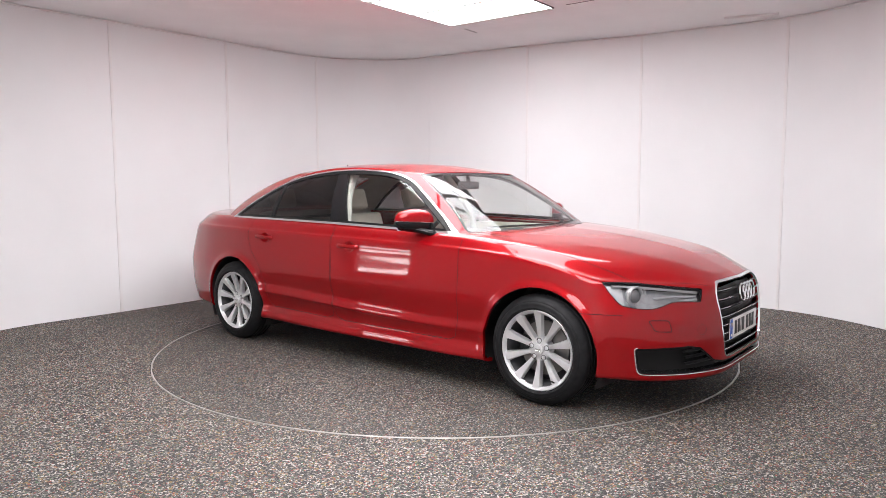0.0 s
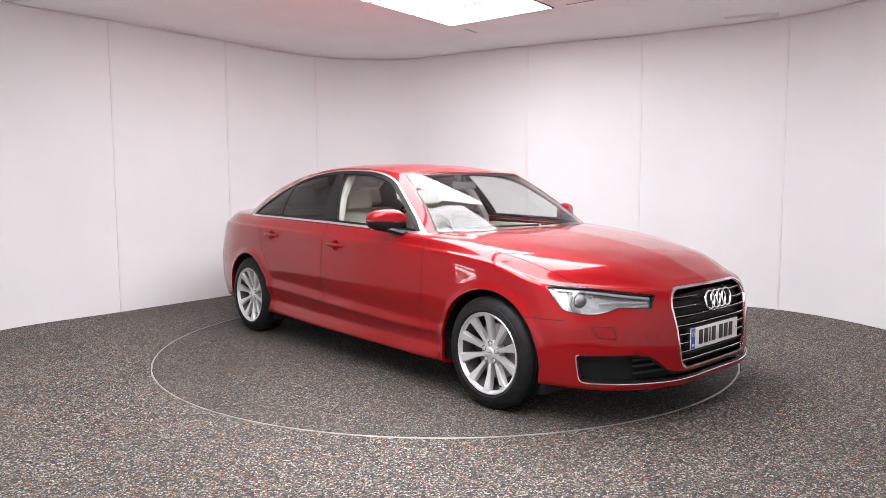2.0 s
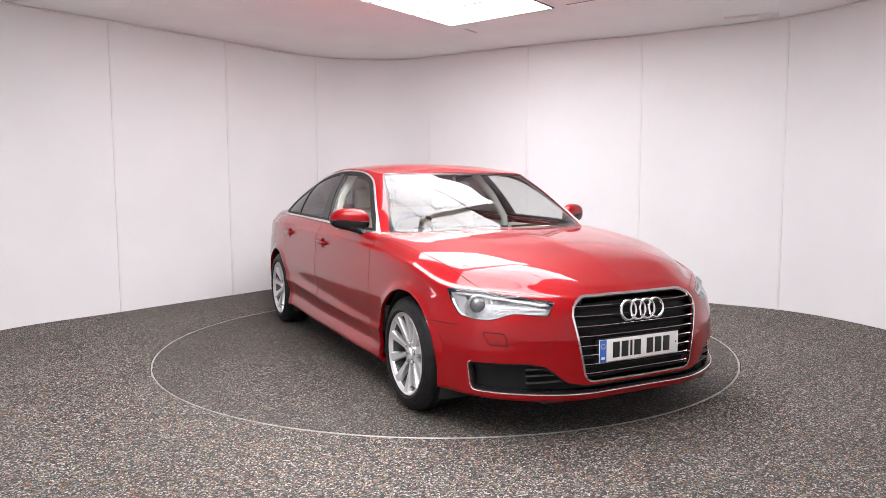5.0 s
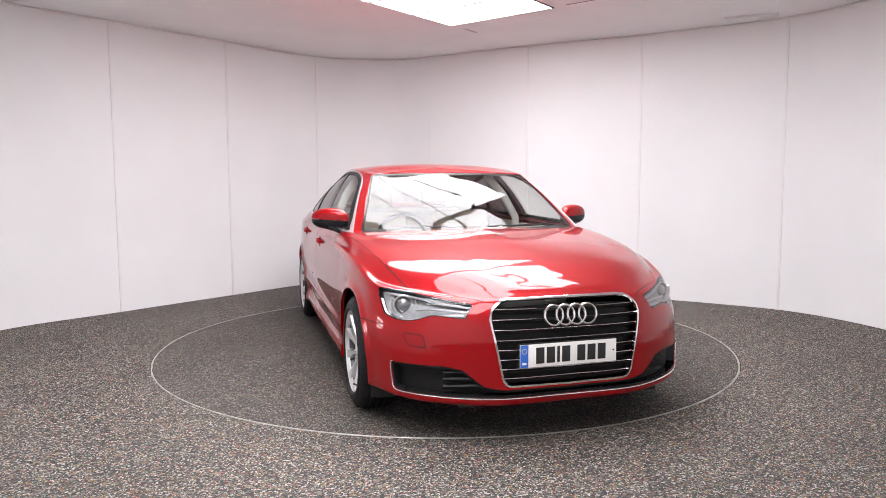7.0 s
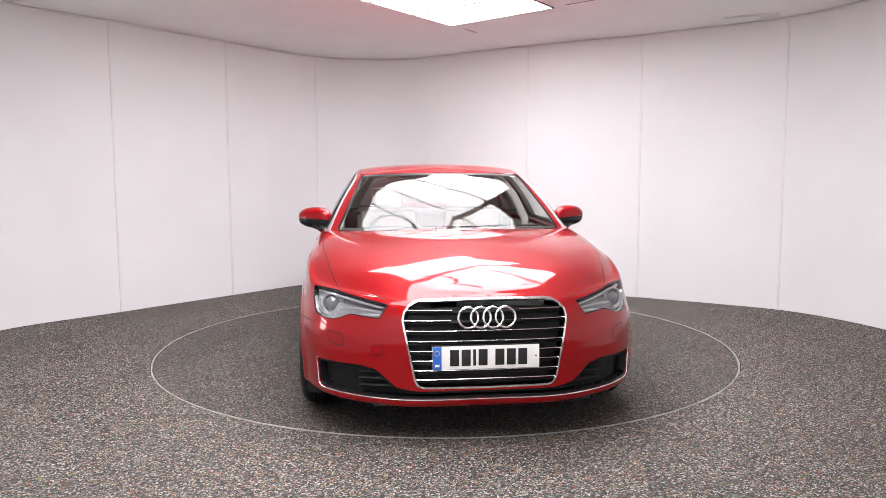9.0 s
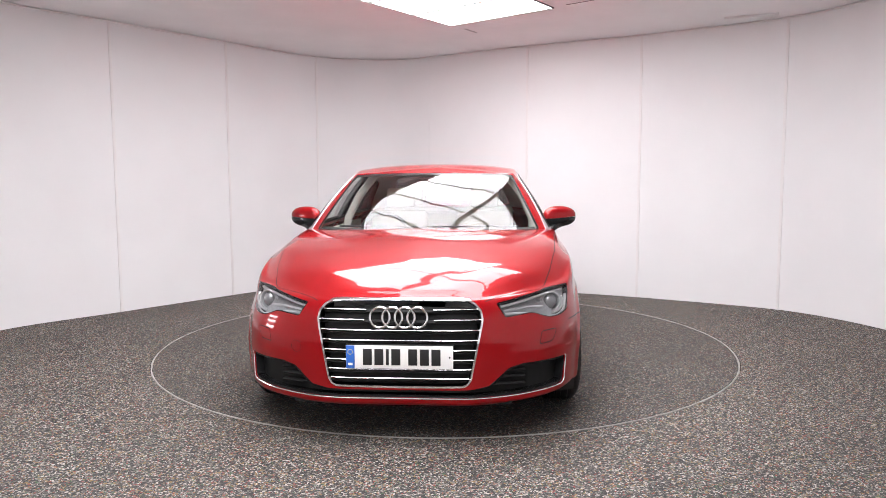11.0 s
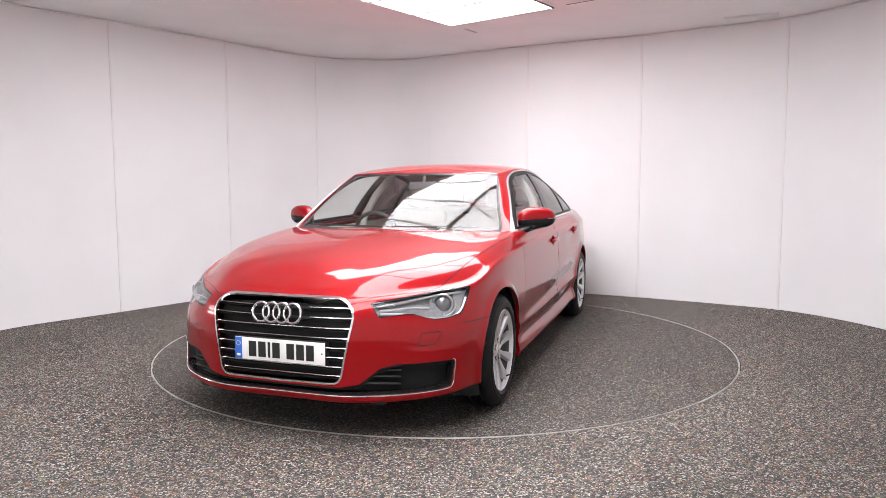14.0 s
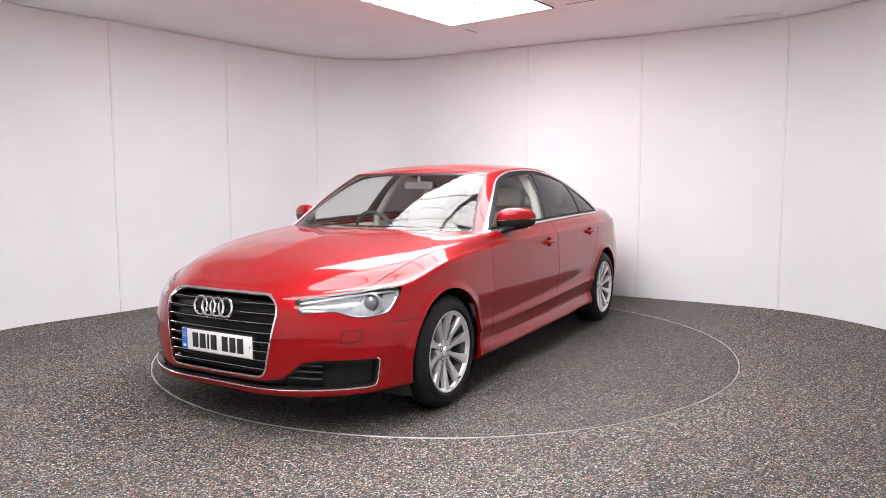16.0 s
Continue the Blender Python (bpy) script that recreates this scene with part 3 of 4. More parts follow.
HEADLAMP = lamp_region(poly([(0.0, .748), (.012, .7525), (.10, .7515), (.205, .747), (.26, .739), (.555, .7095), (.568, .703), (.545, .642), (.534, .637), (.40, .645), (.365, .643), (.31, .624), (.262, .612), (.21, .610), (.163, .613), (.092, .626), (.072, .640), (.03, .695)]))
INTAKE = lamp_region(poly([(.150, .375), (.153, .395), (.162, .402), (.30, .404), (.46, .406), (.54, .392), (.64, .312), (.72, .296), (1.2, .292), (1.2, .256), (.75, .254), (.5, .255), (.22, .260), (.178, .265), (.166, .278)]))
GRILLE_LINE = [(-.02, .738), (.30, .735), (.335, .730), (.372, .710), (.398, .680), (.408, .640), (.402, .60), (.352, .345), (.335, .318), (.31, .307), (-.02, .303)]
GRILLE = on(poly(GRILLE_LINE), [1, 2], lambda V: V[:, 0] > 0.55)
ARCH_R = 0.374


def arch(x0):
    def f(V):
        d = np.hypot(V[:, 0] - x0, V[:, 2] - 0.325) - ARCH_R
        return np.where(V[:, 1] > 0.5, d, np.maximum(d, 0.05))
    return f


DLO = [(-.648, .967), (-.815, 1.088), (-1.018, 1.222), (-1.19, 1.318), (-1.385, 1.372), (-1.60, 1.392), (-1.90, 1.396), (-2.19, 1.374), (-2.40, 1.340), (-2.555, 1.296), (-2.80, 1.170),
       (-3.00, 1.042), (-3.04, 1.020), (-3.02, 1.015), (-2.5, 1.010), (-1.74, .998), (-1.1, .982)]
WINDOWS = side_region(poly(np.vstack([spline(DLO[:12], 80), DLO[12:]])))


def parted(m, f, gap):
    """Cut a surface along f = 0: the strip along the line, the panel within, the rest."""
    inner, outer = cut(m, f)
    a, inner = cut(inner, lambda V: np.abs(f(V)) - gap / 2)
    b, outer = cut(outer, lambda V: np.abs(f(V)) - gap / 2)
    k = len(a[0])
    return (np.vstack([a[0], b[0]]), np.vstack([a[1], b[1]]), np.vstack([a[2], b[2] + k])), inner, outer


def body_panels():
    m = BODY
    # room for the cabin
    well = on(poly([(-.45, -.1), (-.48, .30), (-.55, .57), (-.64, .74), (-.72, .83), (-1.2, .846), (-2.3, .838), (-2.9, .82), (-3.08, .795), (-3.25, .68), (-3.35, .38), (-3.38, -.1)]), [0, 1], lambda V: V[:, 2] > .93)
    _, m = cut(m, well)
    # openings
    lamp, m = cut(m, HEADLAMP)
    grille, m = cut(m, GRILLE)
    intake, m = cut(m, INTAKE)
    _, m = cut(m, arch(0.0))
    _, m = cut(m, arch(-WHEELBASE))
    dark = []
    gap = 0.004
    # bonnet
    bonnet_line = on(poly([(.95, -.1), (.95, .40), (.80, .41), (.70, .52), (.55, .69), (.48, .722), (.42, .738), (.30, .768), (.0, .818), (-.35, .845), (-.56, .862), (-.56, -.1)]), [0, 1], lambda V: V[:, 2] > 0.715)
    near, bonnet, m = parted(m, bonnet_line, gap)
    dark.append(near)
    # front bumper from wing
    bumper, m = cut(m, lambda V: np.where(V[:, 0] > .2, np.where(V[:, 0] < .49, V[:, 2] - .578, -.05), .05))
    seam = lambda V: np.where((V[:, 0] > .2) & (V[:, 0] < .49) & (V[:, 1] > .6), np.abs(V[:, 2] - .578) - gap / 2, .05)
    near, bumper = cut(bumper, seam)
    dark.append(near)
    near, m = cut(m, seam)
    dark.append(near)
    # doors
    front_door = side_region(poly([(-.575, 1.2), (-.575, .60), (-.585, .40), (-.61, .325), (-.66, .305), (-1.62, .310), (-1.69, .33), (-1.715, .40), (-1.725, .60), (-1.735, 1.2)]))
    rear_door = side_region(poly([(-1.745, 1.2), (-1.735, .60), (-1.725, .40), (-1.73, .335), (-1.80, .313), (-2.42, .33), (-2.46, .36), (-2.475, .42), (-2.50, .53), (-2.56, .65), (-2.66, .76), (-2.70, .86), (-2.72, 1.2)]))
    panels = {}
    for key, f in (("front", front_door), ("rear", rear_door)):
        near, panels[key], m = parted(m, f, gap)
        dark.append(near)
    # headlamp washer covers on the bumper
    washer = lamp_region(poly([(.226, .547), (.234, .5535), (.325, .551), (.338, .545), (.354, .498), (.350, .489), (.27, .493), (.256, .499)]))
    near, washer_cover, bumper = parted(bumper, washer, 0.0044)
    dark.append(near)
    return dict(lamp=lamp, grille=grille, intake=intake, bonnet=bonnet, bumper=bumper, washer=washer_cover, front=panels["front"], rear=panels["rear"], body=m, dark=dark)


P = body_panels()


def pieces(m):
    """The connected parts of a surface, without specks."""
    V, N, T = weld(m)
    root = np.arange(len(V))
    while True:
        low = root[T].min(1)
        before = root.copy()
        for i in range(3):
            np.minimum.at(root, T[:, i], low)
        root = root[root]
        if (root == before).all():
            break
    out = []
    for r in np.unique(root[T[:, 0]]):
        p = prune((V, N, T[root[T[:, 0]] == r]))
        if np.ptp(p[0], axis=0).max() > .03:
            out.append(p)
    return out


def shell():
    sheet("body", both(P["body"]), PAINT, CAR, "glossy red metallic wings, sills and boot", 0.02)
    sheet("bonnet", both(P["bonnet"]), PAINT, CAR, "smooth red bonnet with soft creases", 0.012)
    sheet("front_bumper", both(P["bumper"]), PAINT, CAR, "glossy red front bumper", 0.02)
    # dark backing under each shut line
    for strip in P["dark"]:
        for piece in pieces(strip):
            for side in (piece, mirrored(piece)):
                sheet("shut_line", moved(side, -0.0012), GAP_BLACK, CAR, "", 0)
    for flip in (False, True):
        side = (lambda m: mirrored(m)) if flip else (lambda m: m)
        sheet("washer_cover", side(P["washer"]), PAINT, CAR, "", 0.006)
        for key in ("front", "rear"):
            x0, z0 = (-1.545, .851) if key == "front" else (-2.49, .875)
            door = sheet(key + "_door", side(dished(P[key], x0, z0)), PAINT, CAR, "red door panel with a lower crease", 0.012)
            s = -1 if flip else 1
            door_handle(door, x0, s, z0)
            bm = bmesh.new()
            lo, hi = ((-1.70, 0.80, .32), (-.62, 0.84, .95)) if key == "front" else ((-2.45, 0.80, .34), (-1.77, 0.84, .96))
            if s < 0:
                lo, hi = (lo[0], -hi[1], lo[2]), (hi[0], -lo[1], hi[2])
            box(bm, lo, hi, 0.015)
            part("door_lining", bm, BEIGE, door)


def dished(m, x, z):
    """Presses a finger bowl for the handle into a door skin."""
    for k in (1.0, .8, .55):
        a, b = cut(m, lambda V: np.hypot((V[:, 0] - x) / 1.35, V[:, 2] - z + .003) - .037 * k)
        off = len(a[0])
        m = np.concatenate([a[0], b[0]]), np.concatenate([a[1], b[1]]), np.concatenate([a[2], b[2] + off])
    V, N, T = weld(m)
    r = np.hypot((V[:, 0] - x) / 1.35, V[:, 2] - z + .003) / .037
    deep = .024 * np.clip(1 - r * r, 0, 1) ** .6
    V = V - np.stack([np.zeros(len(V)), deep, np.zeros(len(V))], 1)
    f = np.cross(V[T[:, 1]] - V[T[:, 0]], V[T[:, 2]] - V[T[:, 0]])
    f *= np.sign((f * N[T[:, 0]]).sum(1, keepdims=True))
    M = np.zeros_like(V)
    for i in range(3):
        np.add.at(M, T[:, i], f)
    M /= np.maximum(np.linalg.norm(M, axis=1, keepdims=True), 1e-12)
    return V, np.where((r < 1.02)[:, None], M, N), T


def flank_y(x, z):
    V = BODY[0]
    d = (V[:, 0] - x) ** 2 + (V[:, 2] - z) ** 2 + np.where(V[:, 1] > .6, 0, 9)
    i = np.argsort(d)[:4]
    w = 1 / (d[i] + 1e-6)
    return float((V[i, 1] * w).sum() / w.sum())


def door_handle(door, x, s, z):
    y = flank_y(x, z)
    bm = bmesh.new()
    pts = [(x - .105, s * (y + .002), z + .002), (x - .098, s * (y + .012), z + .003), (x - .07, s * (y + .021), z + .003), (x, s * (y + .024), z + .002), (x + .06, s * (y + .021), z), (x + .085, s * (y + .012), z), (x + .092, s * (y + .002), z)]
    tube(bm, spline(pts, 24), 0.0145, 10, False, 0.7)
    part("handle", bm, PAINT, door, "red bar door handle")


def cabin():
    m = CABIN
    win, m = cut(m, WINDOWS)
    screen = on(poly([(-.02, .975), (.30, .975), (.57, .968), (.757, .970), (.764, .992), (.600, 1.344), (.584, 1.358), (.45, 1.367), (.25, 1.372), (-.02, 1.374)]), [1, 2], lambda V: (V[:, 0] > -1.35))
    glass, m = cut(m, screen)
    rear = on(poly([(-.02, 1.08), (.38, 1.075), (.58, 1.07), (.63, 1.09), (.50, 1.34), (.45, 1.362), (.25, 1.378), (-.02, 1.381)]), [1, 2], lambda V: (V[:, 0] < -2.4))
    back, m = cut(m, rear)
    roof = sheet("roof", both(m), PAINT, CAR, "red roof with its pillars", 0.015)
    sheet("headliner", both(moved(cut(m, lambda V: 1.33 - V[:, 2])[0], -0.02)), LINER, CAR, "pale beige roof lining", 0)
    sheet("pillar_lining", both(moved(cut(m, lambda V: V[:, 2] - 1.33)[0], -0.018)), LINER, CAR, "pale grey pillar lining", 0)
    # windscreen with a black rim
    edge, clear = cut(glass, lambda V: -(screen(V) + 0.014))
    wind = sheet("windscreen", both(moved(clear, -.002)), GLASS, CAR, "clear curved windscreen mirroring the ceiling lights", 0)
    sheet("screen_seal", both(moved(edge, -.002)), BLACK_TRIM, wind, "", 0)
    sheet("rear_screen", both(moved(back, -.002)), PRIVACY, CAR, "tinted rear screen", 0)
    # side windows: bright trim, black rim, panes and pillars
    bright, rest = cut(win, lambda V: -(WINDOWS(V) + 0.0085 + 0.0055 * np.clip((1.06 - V[:, 2]) / .05, 0, 1)))
    black, rest = cut(rest, lambda V: -(WINDOWS(V) + 0.030))

    def slab(x0a, x0b, x1a, x1b):
        """Between two leaning lines given by their x at the belt and at the top."""
        def f(V):
            t = (V[:, 2] - 1.0) / 0.38
            a, b = x0a + (x0b - x0a) * t, x1a + (x1b - x1a) * t
            return np.maximum(a - V[:, 0], V[:, 0] - b)
        return f
    pillar, rest = cut(rest, slab(-1.81, -1.92, -1.640, -1.835))
    divider, rest = cut(rest, slab(-2.515, -2.545, -2.480, -2.51))
    front, others = cut(rest, lambda V: -1.72 - 0.16 * (V[:, 2] - 1.0) / 0.38 - V[:, 0])
    middle, quarter = cut(others, lambda V: -2.485 - V[:, 0])
    for flip in (False, True):
        side = (lambda q: mirrored(q)) if flip else (lambda q: q)
        sheet("window_trim", side(moved(bright, .004)), SATIN, CAR, "bright metal window surround", 0.005)
        frame_ob = sheet("window_frame", side(black), GRILLE_BLACK, CAR, "gloss black window frame", 0.02)
        sheet("centre_pillar", side(moved(pillar, .002)), BLACK_TRIM, frame_ob, "gloss black door pillar", 0.03)
        sheet("quarter_divider", side(moved(divider, .002)), BLACK_TRIM, frame_ob, "", 0.02)
        sheet("front_window", side(moved(front, -.004)), SIDE_GLASS, CAR, "lightly tinted front door glass", 0)
        sheet("rear_window", side(moved(middle, -.004)), PRIVACY, CAR, "dark privacy glass", 0)
        sheet("quarter_window", side(moved(quarter, -.004)), PRIVACY, CAR, "dark privacy glass", 0)
    # cowl with wipers
    bm = bmesh.new()
    rows = []
    for y in np.linspace(-.74, .74, 25):
        x = -.40 - .30 * (abs(y) / .76) ** 2.6
        rows.append([bm.verts.new((x + .07, y, .965 + .012 * (1 - (y / .8) ** 2))), bm.verts.new((x + .02, y, .985)), bm.verts.new((x - .06, y, .990)), bm.verts.new((x - .10, y, .93))])
    for a, b in zip(rows, rows[1:]):
        for i in range(3):
            bm.faces.new((a[i], a[i + 1], b[i + 1], b[i]))
    part("cowl", bm, BLACK_MATT, CAR, "black plastic cowl under the screen")
    for y0, y1, x0, x1 in ((-.60, .02, -.60, -.455), (.05, .62, -.45, -.60)):
        bm = bmesh.new()
        pts = [(x0 + .01, y0, 1.003), ((x0 + x1) / 2 + .045, (y0 + y1) / 2, 1.006), (x1 + .01, y1, 1.003)]
        tube(bm, spline(pts, 12), .007, 6)
        part("wiper", bm, BLACK_MATT, CAR)
    # aerial on the roof
    bm = bmesh.new()
    tube(bm, [(-2.46, 0, 1.405), (-2.50, 0, 1.435), (-2.52, 0, 1.45)], .006, 6)
    box(bm, (-2.53, -.02, 1.395), (-2.40, .02, 1.418), .008)
    part("aerial", bm, BLACK_TRIM, CAR)


def mirror(s):
    """Door mirror: a rounded cap on a dark foot."""
    ob = new("door_mirror")
    ob.parent = CAR
    ob["label"] = "red door mirror on a black foot"
    bm = bmesh.new()
    bmesh.ops.create_icosphere(bm, subdivisions=5, radius=1.0)
    for v in bm.verts:
        x, y, z = v.co
        q = lambda a, p: math.copysign(abs(a) ** p, a)
        x, y, z = q(x, .8), q(y, .72), q(z, .72)
        taper = 1 - 0.22 * (y * .5 + .5)
        zz = z * taper * .078 + (.012 if z > 0 else 0) * (1 - y * y)
        v.co = (-.945 + (x * .08 if x > 0 else x * .03) * taper - .045 * y, s * (.928 + y * .122), 1.045 + zz + .006 * y)
    low, high = bm.copy(), bm
    bmesh.ops.bisect_plane(high, geom=high.verts[:] + high.edges[:] + high.faces[:], plane_co=(0, 0, .990), plane_no=(0, -.06 * s, 1), clear_inner=True)
    part("cap", high, PAINT, ob, "red mirror cap")
    bmesh.ops.bisect_plane(low, geom=low.verts[:] + low.edges[:] + low.faces[:], plane_co=(0, 0, .986), plane_no=(0, -.06 * s, 1), clear_outer=True)
    fill = [e for e in low.edges if e.is_boundary]
    bmesh.ops.contextual_create(low, geom=fill)
    part("lower_shell", low, BLACK_TRIM, ob)
    bm = bmesh.new()
    pts = [(-.82, s * .835, .955), (-.84, s * .865, .972), (-.88, s * .89, .985), (-.93, s * .93, .998)]
    tube(bm, spline(pts, 12), .024, 10, False, 1.5)
    part("foot", bm, BLACK_TRIM, ob, "black mirror foot")
    bm = bmesh.new()
    box(bm, (-.006, -.085, .985), (.0, .085, 1.09), .002, pose(-.982, s * .918, 0, 0, 0, -s * 157 + s * 180))
    part("mirror_glass", bm, CHROME, ob, smooth=0)


def headlamp(flip):
    side = (lambda q: mirrored(q)) if flip else (lambda q: q)
    s = -1 if flip else 1
    ob = new("headlight")
    ob.parent = CAR
    ob["label"] = "clear headlight with a round projector and silver trim"
    m = P["lamp"]
    edge, inner = cut(m, lambda V: -(HEADLAMP(V) + 0.005))
    sheet("lens", side(moved(m, .001)), LENS, ob, "clear lamp cover", 0)
    sheet("bezel", side(moved(edge, -.002)), BLACK_TRIM, ob, "black lamp surround", 0.05)
    sheet("reflector", side(moved(inner, -.045)), LAMP_BOWL, ob, "silver-grey lamp bowl", 0)

    def spot(h, z, deep):
        """A point in the lamp, deep metres behind its cover."""
        V, N = m[0], m[1]
        L = lamp_plane(V)
        d = (L[:, 0] - h) ** 2 + (L[:, 1] - z) ** 2
        i = np.argsort(d)[:6]
        w = 1 / (d[i] + 1e-6)
        w /= w.sum()
        q, n = (V[i] * w[:, None]).sum(0), (N[i] * w[:, None]).sum(0)
        q = q - n * deep
        return Vector((q[0], q[1] * s, q[2]))
    # silver trims: the upper blade and the running-light band along the bottom
    for name, pts, r, mt in (("upper_trim", [(.05, .735, .018), (.23, .728, .016), (.42, .708, .018), (.54, .694, .02)], .007, LAMP_SILVER),
                             ("running_light", [(.035, .70, .014), (.045, .645, .016), (.10, .618, .018), (.20, .613, .018), (.30, .624, .02), (.42, .650, .02), (.53, .655, .02)], .009, LAMP_SILVER),
                             ("middle_trim", [(.27, .672, .022), (.38, .680, .022), (.53, .676, .024)], .006, LAMP_SILVER)):
        bm = bmesh.new()
        tube(bm, spline([spot(*q) for q in pts], 30), r, 8, False, 1.0)
        part(name, bm, mt, ob)
    # outer silver cheek
    cheek, _ = cut(inner, lambda V: lamp_plane(V)[:, 0] - 0.105)
    sheet("side_reflector", side(moved(cheek, -.03)), LAMP_SILVER, ob, "bright silver lamp cheek", 0)
    # projector
    c = spot(.178, .688, .03)
    n = Vector((.93, .36 * s, 0)).normalized()
    turn = n.to_track_quat("Y", "Z").to_matrix().to_4x4()
    bm = bmesh.new()
    lathe(bm, [(.052, -.03), (.056, .0), (.052, .006), (.046, .004), (.042, -.006)], 32)
    bmesh.ops.transform(bm, matrix=Matrix.Translation(c) @ turn, verts=bm.verts)
    part("projector_ring", bm, LAMP_SILVER, ob)
    bm = bmesh.new()
    arc = [c + turn.to_3x3() @ Vector((.066 * math.cos(a), .004, .060 * math.sin(a))) for a in np.linspace(math.radians(150), math.radians(390), 28)]
    tube(bm, arc, .007, 8)
    part("light_guide", bm, LAMP_SILVER, ob, "bright curved light guide")
    bm = bmesh.new()
    lathe(bm, [(.0001, .018), (.012, .017), (.024, .012), (.034, .004), (.040, -.008)], 32)
    bmesh.ops.transform(bm, matrix=Matrix.Translation(c) @ turn, verts=bm.verts)
    part("projector", bm, PROJECTOR, ob, "round grey projector lens")


def nose():
    # grille: bright frame, black mesh, bars
    ob = new("grille")
    ob.parent = CAR
    ob["label"] = "black radiator grille with bright bars and frame"
    rim, inner = cut(P["grille"], lambda V: -(GRILLE(V) + 0.0095))
    sheet("grille_frame", both(moved(rim, .002)), CHROME, ob, "bright chrome grille frame", 0.012)
    sheet("grille_mesh", both(moved(inner, -.045)), GRILLE_BLACK, ob, "black grille backing", 0)
    half = np.array(GRILLE_LINE)
    for z in (.682, .634, .584, .535, .487, .440, .393, .348):
        right = half[4:10]
        w = np.interp(z, right[::-1, 1], right[::-1, 0]) if z < .68 else .392
        w -= .014
        pts = []
        for y in np.linspace(-w, w, 33):
            q, n = front_point(y, z)
            pts.append(q - Vector((.018, 0, 0)))
        xs = np.array([q.x for q in pts])
        fit = np.polyval(np.polyfit([q.y for q in pts], xs, 4), [q.y for q in pts])
        for q, x in zip(pts, fit):
            q.x = x
        # the bars by the emblem stop short of it on both sides
        runs = [pts] if abs(z - .651) > .045 else [[q for q in pts if q.y < -.155], [q for q in pts if q.y > .155]]
        for run in runs:
            bm = bmesh.new()
            tube(bm, run, .0034, 8, False, 2.2)
            part("grille_bar", bm, BAR_SILVER, ob)
        bm = bmesh.new()
        tube(bm, [q + Vector((-.014, 0, -.012)) for q in pts], .010, 6, False, 1.2)
        part("grille_blade", bm, GRILLE_BLACK, ob)
    # four-ring emblem
    q, n = front_point(0, .651)
    for k in range(4):
        bm = bmesh.new()
        y = (k - 1.5) * .0605
        c = Vector((q.x + .012 - .10 * y * y, y, .651))
        tube(bm, [c + Vector((-.15 * (.048 * math.sin(a)), .048 * math.cos(a), .048 * math.sin(a))) for a in np.linspace(0, 2 * math.pi, 48, endpoint=False)], .0068, 8, True, 1.0, (1, 0, 0.15))
        part("emblem_ring", bm, CHROME, ob)
    # number plate
    plate = new("number_plate")
    plate.parent = CAR
    plate["label"] = "white number plate with a blue band and dark bars"
    x = .862
    bm = bmesh.new()
    box(bm, (x - .03, -.264, .388), (x + .006, .264, .516), .004)
    part("plate_holder", bm, BLACK_MATT, plate)
    bm = bmesh.new()
    box(bm, (x + .008, -.262, .397), (x + .012, .262, .511), .0015)
    part("plate_sheet", bm, PLATE_WHITE, plate)
    bm = bmesh.new()
    box(bm, (x + .0122, -.261, .398), (x + .0136, -.219, .510), .0005)
    part("plate_band", bm, PLATE_BLUE, plate)
    bm = bmesh.new()
    box(bm, (x + .0138, -.251, .412), (x + .0146, -.229, .424), .0003)
    part("plate_bar", bm, PLATE_WHITE, plate)
    bm = bmesh.new()
    tube(bm, [(x + .0140, -.240 + .012 * math.cos(a), .478 + .012 * math.sin(a)) for a in np.linspace(0, 2 * math.pi, 20, endpoint=False)], .0013, 5, True)
    part("plate_mark", bm, PLATE_YELLOW, plate, "thin yellow ring mark")
    y = -.178
    for k in range(7):
        w = .044 if k != 2 else .014
        if k == 4:
            y += .026
        bm = bmesh.new()
        box(bm, (x + .0122, y, .414), (x + .0136, y + w, .494), .0005)
        part("plate_bar", bm, PLATE_BLACK, plate)
        y += w + .0125
    bm = bmesh.new()
    box(bm, (x + .0065, -.075, .3905), (x + .0085, .075, .3945), .0003)
    part("plate_bar", bm, PLATE_WHITE, plate)
    bm = bmesh.new()
    lathe(bm, [(.0001, .0018), (.004, .0015), (.0045, 0)], 12)
    bmesh.ops.transform(bm, matrix=Matrix.Translation((x + .0122, .245, .455)) @ Vector((1, 0, 0)).to_track_quat("Y", "Z").to_matrix().to_4x4(), verts=bm.verts)
    part("plate_screw", bm, PLATE_BLACK, plate)
    # lower intakes
    intake = new("lower_intake")
    intake.parent = CAR
    intake["label"] = "black lower air intake with a bright edge strip"
    m = P["intake"]
    sheet("intake_mesh", both(moved(m, -.05)), GRILLE_BLACK, intake, "black intake backing", 0)
    run = []
    for h, z in spline([(.165, .405), (.150, .398), (.148, .375), (.157, .31), (.166, .272), (.185, .260), (.24, .257), (.40, .253), (.60, .251)], 60):
        run.append(lamp_point(h, z))
    last = run[-1]
    for y in np.linspace(last.y, 0, 30)[1:]:
        run.append(front_point(y, .251)[0])
    run = smooth_run([tuple(q) for q in run])
    run = run + [(q[0], -q[1], q[2]) for q in run[-2::-1]]
    bm = bmesh.new()
    tube(bm, run, .0038, 8)
    part("bright_strip", bm, CHROME, intake, "thin chrome strip")
    edge, _ = cut(m, lambda V: -(INTAKE(V) + 0.012))
    sheet("intake_rim", both(moved(edge, -.006)), BLACK_TRIM, intake, "", 0.05)
